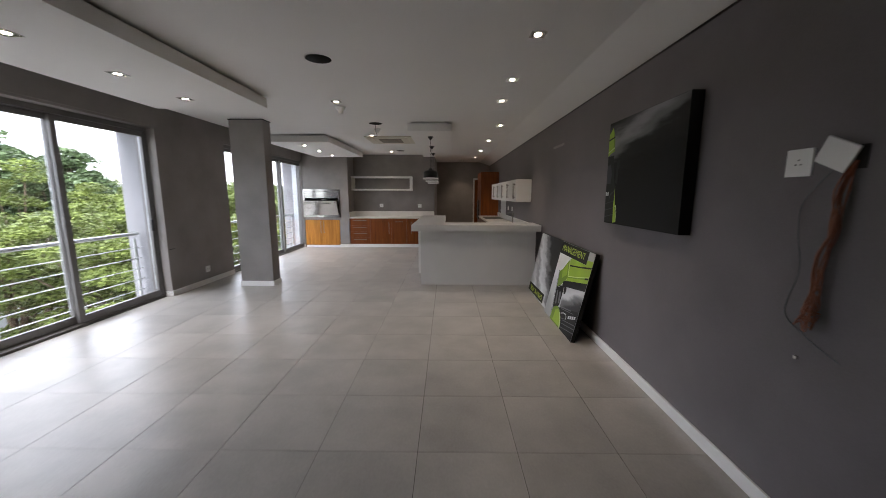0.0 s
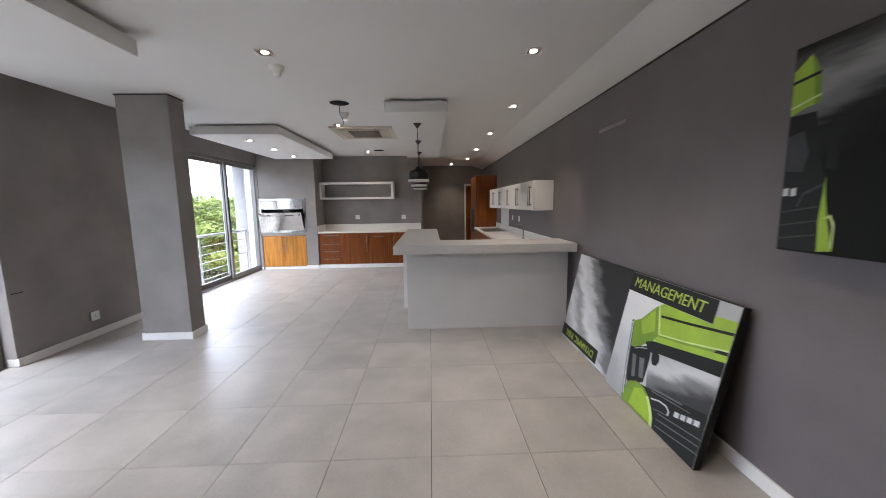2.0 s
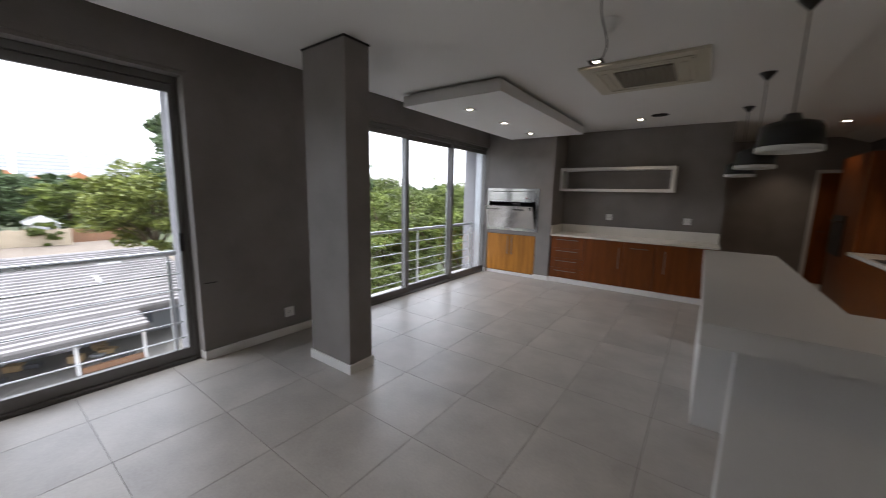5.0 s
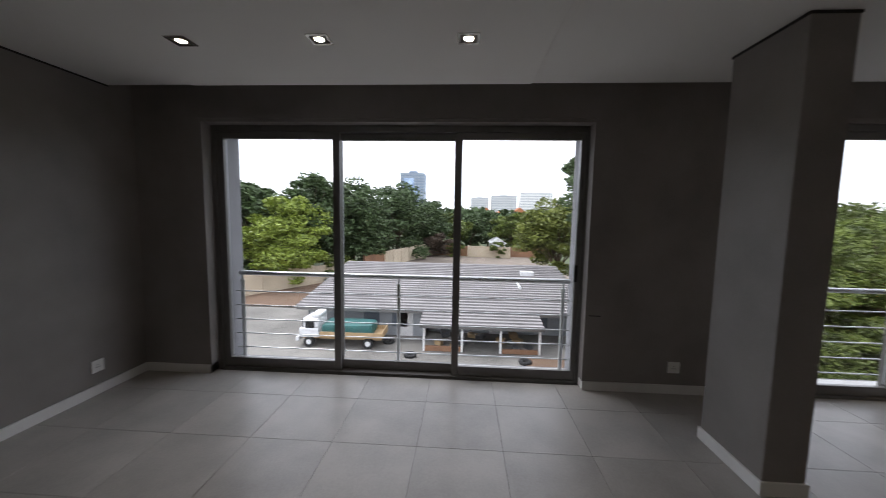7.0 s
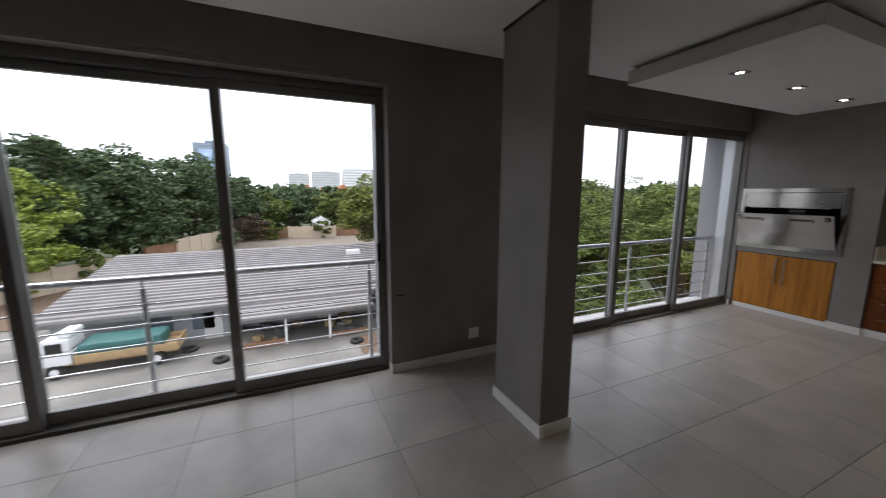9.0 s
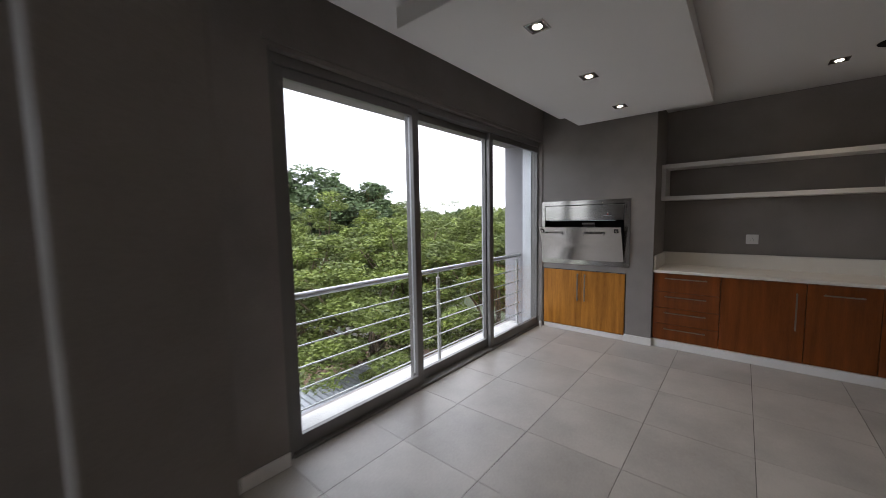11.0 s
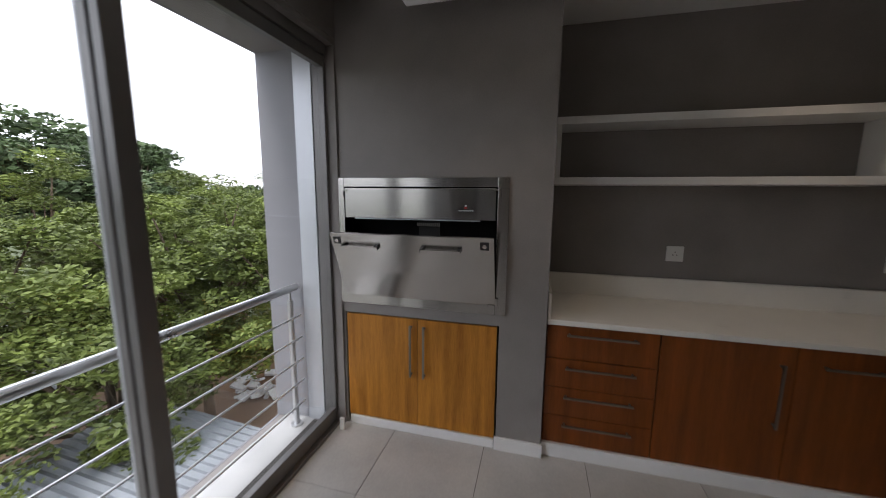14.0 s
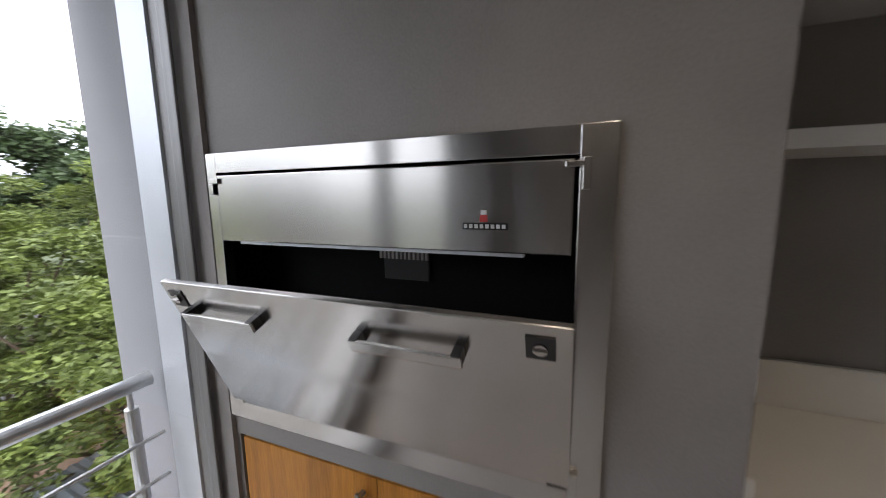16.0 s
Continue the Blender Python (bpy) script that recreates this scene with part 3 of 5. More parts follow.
boxes("glass_top", [(2.08, 2.56, 10.3, 11.1, 0.891, 0.898)], BLACK, hob, 0.002)
boxes("trim", [(2.07, 2.57, 10.285, 10.299, 0.891, 0.9), (2.07, 2.57, 11.101, 11.115, 0.891, 0.9)], STEEL, hob)
tap = thing("kitchen_tap", (2.5, 8.7, 0.89), "slim chrome kitchen tap on the white worktop", "tap")
tubes("stem", [((2.5, 8.7, 0.89), (2.5, 8.7, 1.13), 0.012), ((2.5, 8.7, 1.13), (2.36, 8.7, 1.13), 0.009), ((2.5, 8.7, 0.89), (2.5, 8.7, 0.905), 0.024)], STEEL, tap)

wall_units = [(7.66 + i * 0.73, 7.66 + (i + 1) * 0.73) for i in range(5)]
for a, b in wall_units:
    u = thing("wall_cabinet", (2.5, (a + b) / 2, 1.39), "white wall cabinet with a steel bar handle", "cabinet", group="wall cabinets")
    boxes("body", [(2.375, EX - 0.001, a + 0.001, b - 0.001, 1.39, 1.81)], WHITE, u, 0.002)
    boxes("door", [(2.354, 2.373, a + 0.003, b - 0.003, 1.392, 1.808)], WHITE, u, 0.002)
    hy = a + 0.07
    boxes("handle", [(2.322, 2.332, hy, hy + 0.014, 1.45, 1.74), (2.332, 2.354, hy, hy + 0.014, 1.47, 1.484), (2.332, 2.354, hy, hy + 0.014, 1.706, 1.72), (2.322, 2.332, hy + 0.1, hy + 0.114, 1.45, 1.74), (2.332, 2.354, hy + 0.1, hy + 0.114, 1.47, 1.484), (2.332, 2.354, hy + 0.1, hy + 0.114, 1.706, 1.72)], STEEL, u, 0.002)

tall = thing("tall_cupboard", (2.33, 12.25, 0), "tall wooden cupboard with a built-in oven, coloured for dim light", "cupboard")
boxes("body", [(2.10, EX - 0.002, 11.9, 13.1, 0.08, 2.2)], WOOD_DIM, tall, 0.003)
boxes("plinth", [(2.14, EX - 0.004, 11.92, 13.08, 0.0, 0.08)], TRIM, tall)
boxes("oven_front", [(2.08, 2.098, 12.45, 13.05, 0.75, 1.35)], BLACK, tall, 0.003)
boxes("oven_handle", [(2.04, 2.06, 12.5, 13.0, 1.25, 1.27), (2.06, 2.08, 12.52, 12.54, 1.25, 1.27), (2.06, 2.08, 12.96, 12.98, 1.25, 1.27)], STEEL, tall)
pd = thing("door_1", (2.2, FAR - 0.02, 0), "brown wooden door in a white frame", "door", kind="structure")
boxes("frame", [(2.04, 2.09, FAR - 0.05, FAR - 0.001, 0, 2.12), (2.09, 2.62, FAR - 0.05, FAR - 0.001, 2.06, 2.12)], TRIM, pd, 0.003)
boxes("leaf", [(2.092, 2.60, FAR - 0.035, FAR - 0.002, 0.01, 2.058)], WOOD_DIM, pd)
tubes("handle", [((2.15, FAR - 0.09, 1.0), (2.25, FAR - 0.09, 1.0), 0.009), ((2.15, FAR - 0.09, 1.0), (2.15, FAR - 0.035, 1.0), 0.011)], STEEL, pd)

# pendant lamps
for px, py in ((0.77, 7.55), (0.74, 8.85), (0.72, 10.15)):
    p = thing("pendant_lamp", (px, py, 2.55), "black metal pendant lamp on a thin cord", "pendant lamp", group="pendant lamps")
    lathe("canopy", [(0.055, 0.0), (0.052, -0.006), (0.02, -0.045), (0.006, -0.06)], (px, py, 2.55), BLACK, p, 24)
    tubes("cord", [((px, py, 2.0), (px, py, 2.5), 0.004)], BLACK, p, 8)
    lathe("shade", [(0.008, 0.20), (0.03, 0.195), (0.045, 0.165), (0.115, 0.145), (0.132, 0.12), (0.135, 0.03), (0.13, 0.025), (0.127, 0.03), (0.124, 0.115), (0.04, 0.14)], (px, py, 1.80), BLACK, p, 40)
    lathe("rim", [(0.133, 0.028), (0.137, 0.026), (0.138, 0.004), (0.132, 0.0), (0.126, 0.004), (0.126, 0.026)], (px, py, 1.80), WHITE, p, 40, "white rim")

# ---- kitchen back run ----
FR = 11.25
run = [("drawers", -1.755, -1.16), ("door", -1.16, -0.545), ("pull", -0.545, -0.10), ("door", -0.10, 0.66)]
root = thing("worktop", (-0.55, 11.5, 0.835), "cream stone worktop with an upstand on wooden cupboards", "worktop")
boxes("slab", [(-1.757, 0.68, 11.225, BY - 0.001, 0.837, 0.868)], QUARTZ, root, 0.003)
boxes("upstand", [(-1.757, 0.68, BY - 0.022, BY - 0.002, 0.868, 1.02), (-1.757, -1.737, 11.235, BY - 0.022, 0.868, 1.02)], QUARTZ, root, 0.003)
root = thing("kickboard", (-0.55, 11.29, 0), "white kickboard below the wooden cupboards", "kickboard")
boxes("board", [(-1.757, 0.66, 11.236, 11.27, 0.0, 0.084)], TRIM, root, 0.002)


def bar(x0, x1, z0, z1, y, parent):
    """A square steel bar handle on two short legs, in front of y."""
    if x1 - x0 > z1 - z0:
        rows = [(x0, x1, y - 0.034, y - 0.024, z0, z1), (x0 + 0.01, x0 + 0.02, y - 0.024, y, z0, z1), (x1 - 0.02, x1 - 0.01, y - 0.024, y, z0, z1)]
    else:
        rows = [(x0, x1, y - 0.034, y - 0.024, z0, z1), (x0, x1, y - 0.024, y, z0 + 0.01, z0 + 0.02), (x0, x1, y - 0.024, y, z1 - 0.02, z1 - 0.01)]
    return boxes("handle", rows, STEEL_DIM, parent, 0.002, "brushed steel bar handle")


# Cabinet fronts use the veneer darkened for dim light.
for nm, a, b in run:
    u = thing("base_cabinet", ((a + b) / 2, 11.5, 0.085), {"drawers": "wooden cabinet with four drawers, coloured for dim light", "door": "wooden base cabinet with a closed door, coloured for dim light", "pull": "wooden cabinet with a pull-down front, coloured for dim light"}[nm], "cabinet", group="base cabinets")
    boxes("body", [(a + 0.001, b - 0.001, FR + 0.021, BY - 0.002, 0.086, 0.834)], WOOD_DIM, u)
    if nm == "drawers":
        zs = [0.088, 0.268, 0.448, 0.628, 0.830]
        for z0, z1 in zip(zs, zs[1:]):
            boxes("drawer_front", [(a + 0.003, b - 0.003, FR, FR + 0.02, z0 + 0.002, z1 - 0.002)], WOOD_DIM, u, 0.0015)
            zc = z1 - 0.055
            bar(a + 0.11, b - 0.11, zc, zc + 0.012, FR, u)
    else:
        boxes("door", [(a + 0.003, b - 0.003, FR, FR + 0.02, 0.09, 0.828)], WOOD_DIM, u, 0.0015)
        if nm == "pull":
            bar(a + 0.1, b - 0.1, 0.735, 0.747, FR, u)
        elif a < -1:
            bar(b - 0.07, b - 0.058, 0.39, 0.74, FR, u)
        else:
            bar(a + 0.13, a + 0.142, 0.39, 0.74, FR, u)

sh = thing("wall_shelf", (-0.86, 11.7, 1.64), "long white open box shelf on the grey wall", "shelf")
boxes("board", [(-1.757, 0.03, 11.56, BY - 0.002, 1.64, 1.685), (-1.757, 0.03, 11.56, BY - 0.002, 2.005, 2.05), (-1.757, -1.715, 11.56, BY - 0.002, 1.685, 2.005), (-0.03, 0.03, 11.56, BY - 0.002, 1.685, 2.005)], WHITE, sh, 0.002)

# ---- built-in grill ----
g = thing("built_in_grill", (-2.54, 11.2, 0.87), "brushed steel built-in grill with its front flap tilted open", "grill")
gy = 11.214
boxes("frame", [(-3.072, -3.02, gy - 0.012, gy + 0.02, 0.87, 1.67), (-2.06, -1.995, gy - 0.012, gy + 0.02, 0.87, 1.67), (-3.02, -2.06, gy - 0.012, gy + 0.02, 1.615, 1.67), (-3.02, -2.06, gy - 0.012, gy + 0.02, 0.87, 0.93)], STEEL, g, 0.002)
boxes("firebox", [(-3.04, -3.024, gy + 0.02, 11.39, 0.905, 1.635), (-2.056, -2.04, gy + 0.02, 11.39, 0.905, 1.635), (-3.024, -2.056, 11.375, 11.392, 0.905, 1.635), (-3.024, -2.056, gy + 0.02, 11.375, 0.905, 0.92), (-3.024, -2.056, gy + 0.02, 11.375, 1.625, 1.635)], MATT_BLACK, g)
boxes("hood_panel", [(-3.012, -2.068, gy - 0.018, gy - 0.002, 1.425, 1.608)], STEEL, g, 0.003)
boxes("hood_lip", [(-2.95, -2.16, gy - 0.01, gy + 0.012, 1.417, 1.424)], ALU_BRIGHT, g)
# Steel plate coloured near-black for the shade inside the firebox.
boxes("spit_plate", [(-2.58, -2.44, 11.362, 11.374, 1.31, 1.40)], DARK, g, 0.002)
boxes("vent_slot", [(-2.59 + k * 0.013, -2.583 + k * 0.013, 11.355, 11.363, 1.37, 1.39) for k in range(12)], STEEL_DIM, g)
bm = bmesh.new()
add_box(bm, -0.485, 0.485, -0.016, 0.0, 0.0, 0.445, 0.003)
tilt = pose(-2.54, gy - 0.004, 0.935, 22, 0, 0)
flap_mesh = finish(bm, "flap")
flap_mesh.transform(tilt)
flap = place("flap", flap_mesh, STEEL, g, "steel flap tilted open")


def on_flap(name, rows, material, bevel=0.001, label=""):
    bm = bmesh.new()
    for r in rows:
        add_box(bm, *r, bevel=bevel)
    me = finish(bm, name)
    me.transform(tilt)
    return place(name, me, material, g, label)


for hx in (-0.30, 0.19):
    on_flap("flap_handle", [(hx - 0.115, hx + 0.115, -0.046, -0.038, 0.350, 0.376)], STEEL, 0.002)
    for ex in (hx - 0.117, hx + 0.095):
        on_flap("handle_foot", [(ex, ex + 0.018, -0.044, -0.016, 0.350, 0.377)], BLACK, 0.001, "dark handle foot")
for hx in (-0.445, 0.435):
    on_flap("latch", [(hx - 0.024, hx + 0.024, -0.019, -0.0155, 0.375, 0.423)], BLACK, 0.001, "black latch plate")
    bm = bmesh.new()
    bmesh.ops.create_cone(bm, cap_ends=True, segments=14, radius1=0.012, radius2=0.012, depth=0.006, matrix=pose(hx, -0.021, 0.399, 90))
    add_box(bm, hx - 0.011, hx + 0.011, -0.028, -0.023, 0.397, 0.401)
    km = finish(bm, "latch_knob")
    km.transform(tilt)
    place("latch_knob", km, STEEL, g)
boxes("hinge", [(-3.035, -3.0, gy - 0.026, gy - 0.013, 1.585, 1.6), (-3.035, -3.02, gy - 0.026, gy - 0.013, 1.555, 1.585), (-2.055, -2.04, gy - 0.026, gy - 0.013, 1.55, 1.61), (-2.085, -2.05, gy - 0.026, gy - 0.013, 1.592, 1.604), (-3.02, -2.985, gy - 0.024, gy - 0.013, 0.928, 0.94), (-2.057, -2.04, gy - 0.026, gy - 0.013, 0.925, 0.975), (-2.10, -2.06, gy - 0.024, gy - 0.013, 0.922, 0.934)], STEEL, g, 0.002)
boxes("badge", [(-2.285, -2.19, gy - 0.021, gy - 0.0185, 1.473, 1.487)], PRINT_BLACK, g)
boxes("badge_bars", [(-2.282 + k * 0.0115, -2.275 + k * 0.0115, gy - 0.0225, gy - 0.021, 1.476, 1.484) for k in range(8)], PRINT_WHITE, g)
boxes("badge_mark", [(-2.248, -2.232, gy - 0.021, gy - 0.0185, 1.489, 1.503)], RED_PRINT, g)
boxes("badge_head", [(-2.246, -2.234, gy - 0.021, gy - 0.0185, 1.504, 1.513)], PRINT_WHITE, g)
c = thing("grill_cupboard", (-2.54, 11.25, 0.06), "golden wooden double-door cupboard under the grill", "cupboard")
boxes("body", [(-3.04, -2.036, 11.24, 11.298, 0.001, 0.795)], DARK, c)
for a, b, hx in ((-3.035, -2.541, -2.59), (-2.539, -2.042, -2.502)):
    d = boxes("door", [(a, b, 11.217, 11.238, 0.066, 0.79)], WOOD, c, 0.002)
    bar(hx, hx + 0.014, 0.41, 0.755, 11.217, c)

# ---- canvases ----
def flat(name, pts, level, material, parent, tilt_m):
    """A printed shape on the canvas: corners across and up, in metres from its lower far corner."""
    bm = bmesh.new()
    lower = [bm.verts.new((u, -0.0006 * level, w)) for u, w in pts]
    f = bm.faces.new(lower)
    bm.normal_update()
    if f.normal.y > 0:
        f.normal_flip()
    me = finish(bm, name)
    me.transform(tilt_m)
    return place(name, me, material, parent)


def words(body, size, at, material, parent, tilt_m, turn=0, shear=0.0):
    cu = bpy.data.curves.new("lettering", "FONT")
    cu.body, cu.size, cu.extrude, cu.align_x, cu.align_y, cu.shear = body, size, 0.0006, "CENTER", "CENTER", shear
    ob = new("lettering", cu)
    cu.materials.append(material)
    ob.parent = parent
    ob.matrix_basis = Matrix.Translation(-parent.location) @ tilt_m @ pose(at[0], -0.004, at[1], 90, 0, 0) @ pose(0, 0, 0, 0, 0, turn)
    return ob


def canvas(at, lean, label, width, height, ground, edge=0.045):
    """A stretched canvas facing -x; at: foot of its far lower front edge."""
    root = thing("canvas_print", at, label, "canvas", group="canvas prints")
    m = Matrix.Translation(at) @ pose(0, 0, 0, 0, 0, -90) @ pose(0, 0, 0, -lean, 0, 0)
    bm = bmesh.new()
    add_box(bm, 0, width, 0.0, edge, 0, height, 0.003)
    me = finish(bm, "stretcher")
    me.transform(m)
    place("stretcher", me, PRINT_BLACK, root)
    flat("print", [(0.003, 0.003), (width - 0.003, 0.003), (width - 0.003, height - 0.003), (0.003, height - 0.003)], 1, ground, root, m)
    return root, m


# leaning print with the lime truck
r1, m1 = canvas((2.365, 5.50, 0.002), 12.5, "canvas print of a lime truck leaning on the grey wall", 1.02, 0.96, PALE_SKY)
flat("band", [(0.004, 0.808), (0.866, 0.812), (0.868, 0.955), (0.004, 0.955)], 6, PRINT_BLACK, r1, m1)
words("MANAGEMENT", 0.108, (0.42, 0.882), LIME_TEXT, r1, m1, shear=0.1)
flat("cab_side", [(0.176, 0.60), (0.245, 0.635), (0.37, 0.765), (0.40, 0.784), (0.47, 0.59), (0.43, 0.53), (0.28, 0.42), (0.19, 0.40)], 3, LIME_DEEP, r1, m1)
flat("cab_side_shine", [(0.25, 0.62), (0.37, 0.745), (0.39, 0.70), (0.42, 0.60), (0.30, 0.53)], 4, LIME, r1, m1)
flat("cab_roof", [(0.40, 0.784), (0.44, 0.81), (0.867, 0.81), (0.867, 0.862), (1.016, 0.873), (1.016, 0.639), (0.437, 0.53), (0.47, 0.59)], 4, LIME, r1, m1)
flat("roof_line", [(0.443, 0.712), (0.70, 0.746), (1.016, 0.795), (1.016, 0.812), (0.70, 0.762), (0.443, 0.728)], 5, PRINT_BLACK, r1, m1)
flat("roof_fold", [(0.47, 0.578), (0.72, 0.622), (1.016, 0.682), (1.016, 0.70), (0.72, 0.634), (0.47, 0.59)], 5, LIME_DEEP, r1, m1)
flat("roof_lip", [(0.47, 0.592), (0.72, 0.636), (1.016, 0.702), (1.016, 0.712), (0.72, 0.645), (0.47, 0.60)], 5, LIME_PALE, r1, m1)
flat("roof_crease", [(0.395, 0.78), (0.41, 0.785), (0.478, 0.60), (0.465, 0.59)], 5, LIME_PALE, r1, m1)
flat("fold_end", [(0.93, 0.665), (1.016, 0.68), (1.016, 0.70), (0.94, 0.686)], 6, PRINT_BLACK, r1, m1)
flat("visor", [(0.36, 0.50), (0.437, 0.532), (0.72, 0.585), (1.016, 0.641), (1.016, 0.556), (0.74, 0.51), (0.53, 0.475), (0.46, 0.45), (0.40, 0.46)], 5, PRINT_BLACK, r1, m1)
flat("windscreen", [(0.42, 0.46), (0.53, 0.475), (0.74, 0.51), (1.016, 0.556), (1.016, 0.33), (0.72, 0.26), (0.49, 0.212), (0.45, 0.33)], 3, SCREEN, r1, m1)
flat("pole", [(0.145, 0.60), (0.172, 0.605), (0.235, 0.30), (0.30, 0.02), (0.265, 0.004), (0.20, 0.30)], 4, PRINT_GREY, r1, m1)
flat("pole_shine", [(0.158, 0.59), (0.166, 0.59), (0.222, 0.30), (0.275, 0.05), (0.268, 0.04), (0.212, 0.30)], 5, PRINT_WHITE, r1, m1)
flat("door_shade", [(0.19, 0.40), (0.28, 0.42), (0.43, 0.50), (0.45, 0.40), (0.45, 0.23), (0.414, 0.203), (0.288, 0.15), (0.25, 0.17), (0.22, 0.30)], 4, PRINT_BLACK, r1, m1)
flat("mirror", [(0.232, 0.38), (0.25, 0.405), (0.30, 0.41), (0.325, 0.40), (0.375, 0.21), (0.355, 0.185), (0.305, 0.175), (0.285, 0.195)], 6, PRINT_BLACK, r1, m1)
flat("mirror_glass", [(0.262, 0.365), (0.305, 0.37), (0.35, 0.22), (0.312, 0.205)], 7, PRINT_GREY, r1, m1)
flat("door_glass", [(0.345, 0.37), (0.40, 0.385), (0.435, 0.25), (0.39, 0.235)], 5, PRINT_GREY, r1, m1)
flat("mirror_arm", [(0.25, 0.41), (0.32, 0.45), (0.40, 0.47), (0.41, 0.455), (0.33, 0.43), (0.27, 0.40)], 7, PRINT_BLACK, r1, m1)
flat("mirror_arm_shine", [(0.27, 0.412), (0.33, 0.442), (0.40, 0.462), (0.40, 0.458), (0.33, 0.437), (0.27, 0.407)], 8, PRINT_WHITE, r1, m1)
flat("far_mirror", [(0.46, 0.46), (0.53, 0.47), (0.545, 0.43), (0.53, 0.39), (0.49, 0.38), (0.465, 0.41)], 6, PRINT_BLACK, r1, m1)
flat("cab_front", [(0.40, 0.004), (1.016, 0.004), (1.016, 0.33), (0.72, 0.262), (0.49, 0.214), (0.40, 0.20)], 4, PRINT_BLACK, r1, m1)
corner = [(0.27, 0.004), (0.276, 0.10), (0.29, 0.15), (0.345, 0.192), (0.414, 0.205), (0.48, 0.198), (0.54, 0.169), (0.59, 0.12), (0.625, 0.07), (0.645, 0.004)]
flat("cab_corner", corner, 5, LIME_DEEP, r1, m1)
flat("cab_corner_glow", [(0.36, 0.02), (0.38, 0.15), (0.46, 0.185), (0.52, 0.16), (0.575, 0.10), (0.60, 0.02)], 6, LIME, r1, m1)
flat("cab_corner_shine", [(0.54, 0.169), (0.59, 0.12), (0.625, 0.07), (0.645, 0.004), (0.612, 0.004), (0.595, 0.06), (0.565, 0.11), (0.515, 0.16)], 7, LIME_PALE, r1, m1)
flat("wiper", [(0.50, 0.222), (0.66, 0.248), (0.82, 0.275), (0.83, 0.287), (0.66, 0.262), (0.50, 0.232)], 6, PRINT_GREY, r1, m1)
flat("wiper_low", [(0.55, 0.215), (0.75, 0.245), (0.90, 0.268), (0.90, 0.273), (0.75, 0.252), (0.55, 0.222)], 6, PRINT_GREY, r1, m1)
flat("lamp_edge", [(0.564, 0.175), (0.64, 0.202), (0.715, 0.208), (0.75, 0.185), (0.745, 0.152), (0.735, 0.155), (0.737, 0.18), (0.71, 0.197), (0.645, 0.192), (0.568, 0.166)], 6, PRINT_WHITE, r1, m1)
flat("lamp_low_edge", [(0.617, 0.12), (0.68, 0.137), (0.745, 0.152), (0.742, 0.158), (0.68, 0.144), (0.615, 0.127)], 6, PRINT_GREY, r1, m1)
for k in range(4):
    u, w = 0.79 + k * 0.05, 0.180 + k * 0.0145
    flat("badge_bar", [(u, w), (u + 0.038, w + 0.011), (u + 0.038, w + 0.044), (u, w + 0.033)], 7, PRINT_WHITE, r1, m1)
for w in (0.03, 0.075, 0.115):
    flat("grille_bar", [(0.66, w), (1.016, w + 0.06), (1.016, w + 0.068), (0.66, w + 0.007)], 6, PRINT_GREY, r1, m1)

# leaning print that stands on its head
r2, m2 = canvas((2.40, 6.58, 0.002), 12.0, "canvas print of storm clouds leaning upside down on the wall", 1.04, 0.95, SWIRL)
flat("band", [(0.0, 0.02), (0.82, 0.02), (0.82, 0.15), (0.0, 0.15)], 3, PRINT_BLACK, r2, m2)
words("DYNAMIC RISK", 0.095, (0.43, 0.085), LIME_TEXT, r2, m2, turn=180)

# hung print
r3, m3 = canvas((2.555, 4.325, 1.272), 0, "dark canvas print of a storm sky hung on the grey wall", 1.09, 0.89, STORM, edge=0.08)
flat("truck_dark", [(0.004, 0.01), (0.180, 0.01), (0.180, 0.30), (0.144, 0.42), (0.115, 0.60), (0.004, 0.60)], 2, PRINT_BLACK, r3, m3)
flat("truck_roof", [(0.004, 0.60), (0.065, 0.625), (0.126, 0.635), (0.122, 0.73), (0.094, 0.81), (0.072, 0.845), (0.043, 0.82), (0.004, 0.79)], 3, LIME, r3, m3)
flat("truck_roof_shade", [(0.072, 0.845), (0.094, 0.81), (0.122, 0.73), (0.126, 0.635), (0.101, 0.632), (0.094, 0.73)], 4, LIME_DEEP, r3, m3)
flat("truck_roof_line", [(0.004, 0.735), (0.119, 0.752), (0.119, 0.765), (0.004, 0.748)], 5, PRINT_BLACK, r3, m3)
flat("truck_roof_lip", [(0.004, 0.628), (0.126, 0.662), (0.126, 0.672), (0.004, 0.638)], 5, LIME_PALE, r3, m3)
flat("truck_glass", [(0.007, 0.36), (0.086, 0.35), (0.101, 0.44), (0.072, 0.53), (0.007, 0.51)], 4, PRINT_DIM, r3, m3)
flat("truck_mirror", [(0.173, 0.36), (0.216, 0.35), (0.216, 0.47), (0.238, 0.50), (0.230, 0.55), (0.194, 0.56), (0.180, 0.48)], 4, PRINT_BLACK, r3, m3)
flat("truck_corner", [(0.180, 0.33), (0.187, 0.25), (0.205, 0.14), (0.234, 0.02), (0.176, 0.01), (0.169, 0.15)], 4, LIME, r3, m3)
flat("truck_corner_shine", [(0.187, 0.15), (0.216, 0.17), (0.234, 0.13), (0.234, 0.03), (0.227, 0.03), (0.225, 0.12), (0.212, 0.155)], 5, LIME_PALE, r3, m3)
flat("lamp_edge", [(0.072, 0.20), (0.094, 0.26), (0.173, 0.30), (0.173, 0.288), (0.101, 0.25), (0.081, 0.20)], 5, PRINT_DIM, r3, m3)
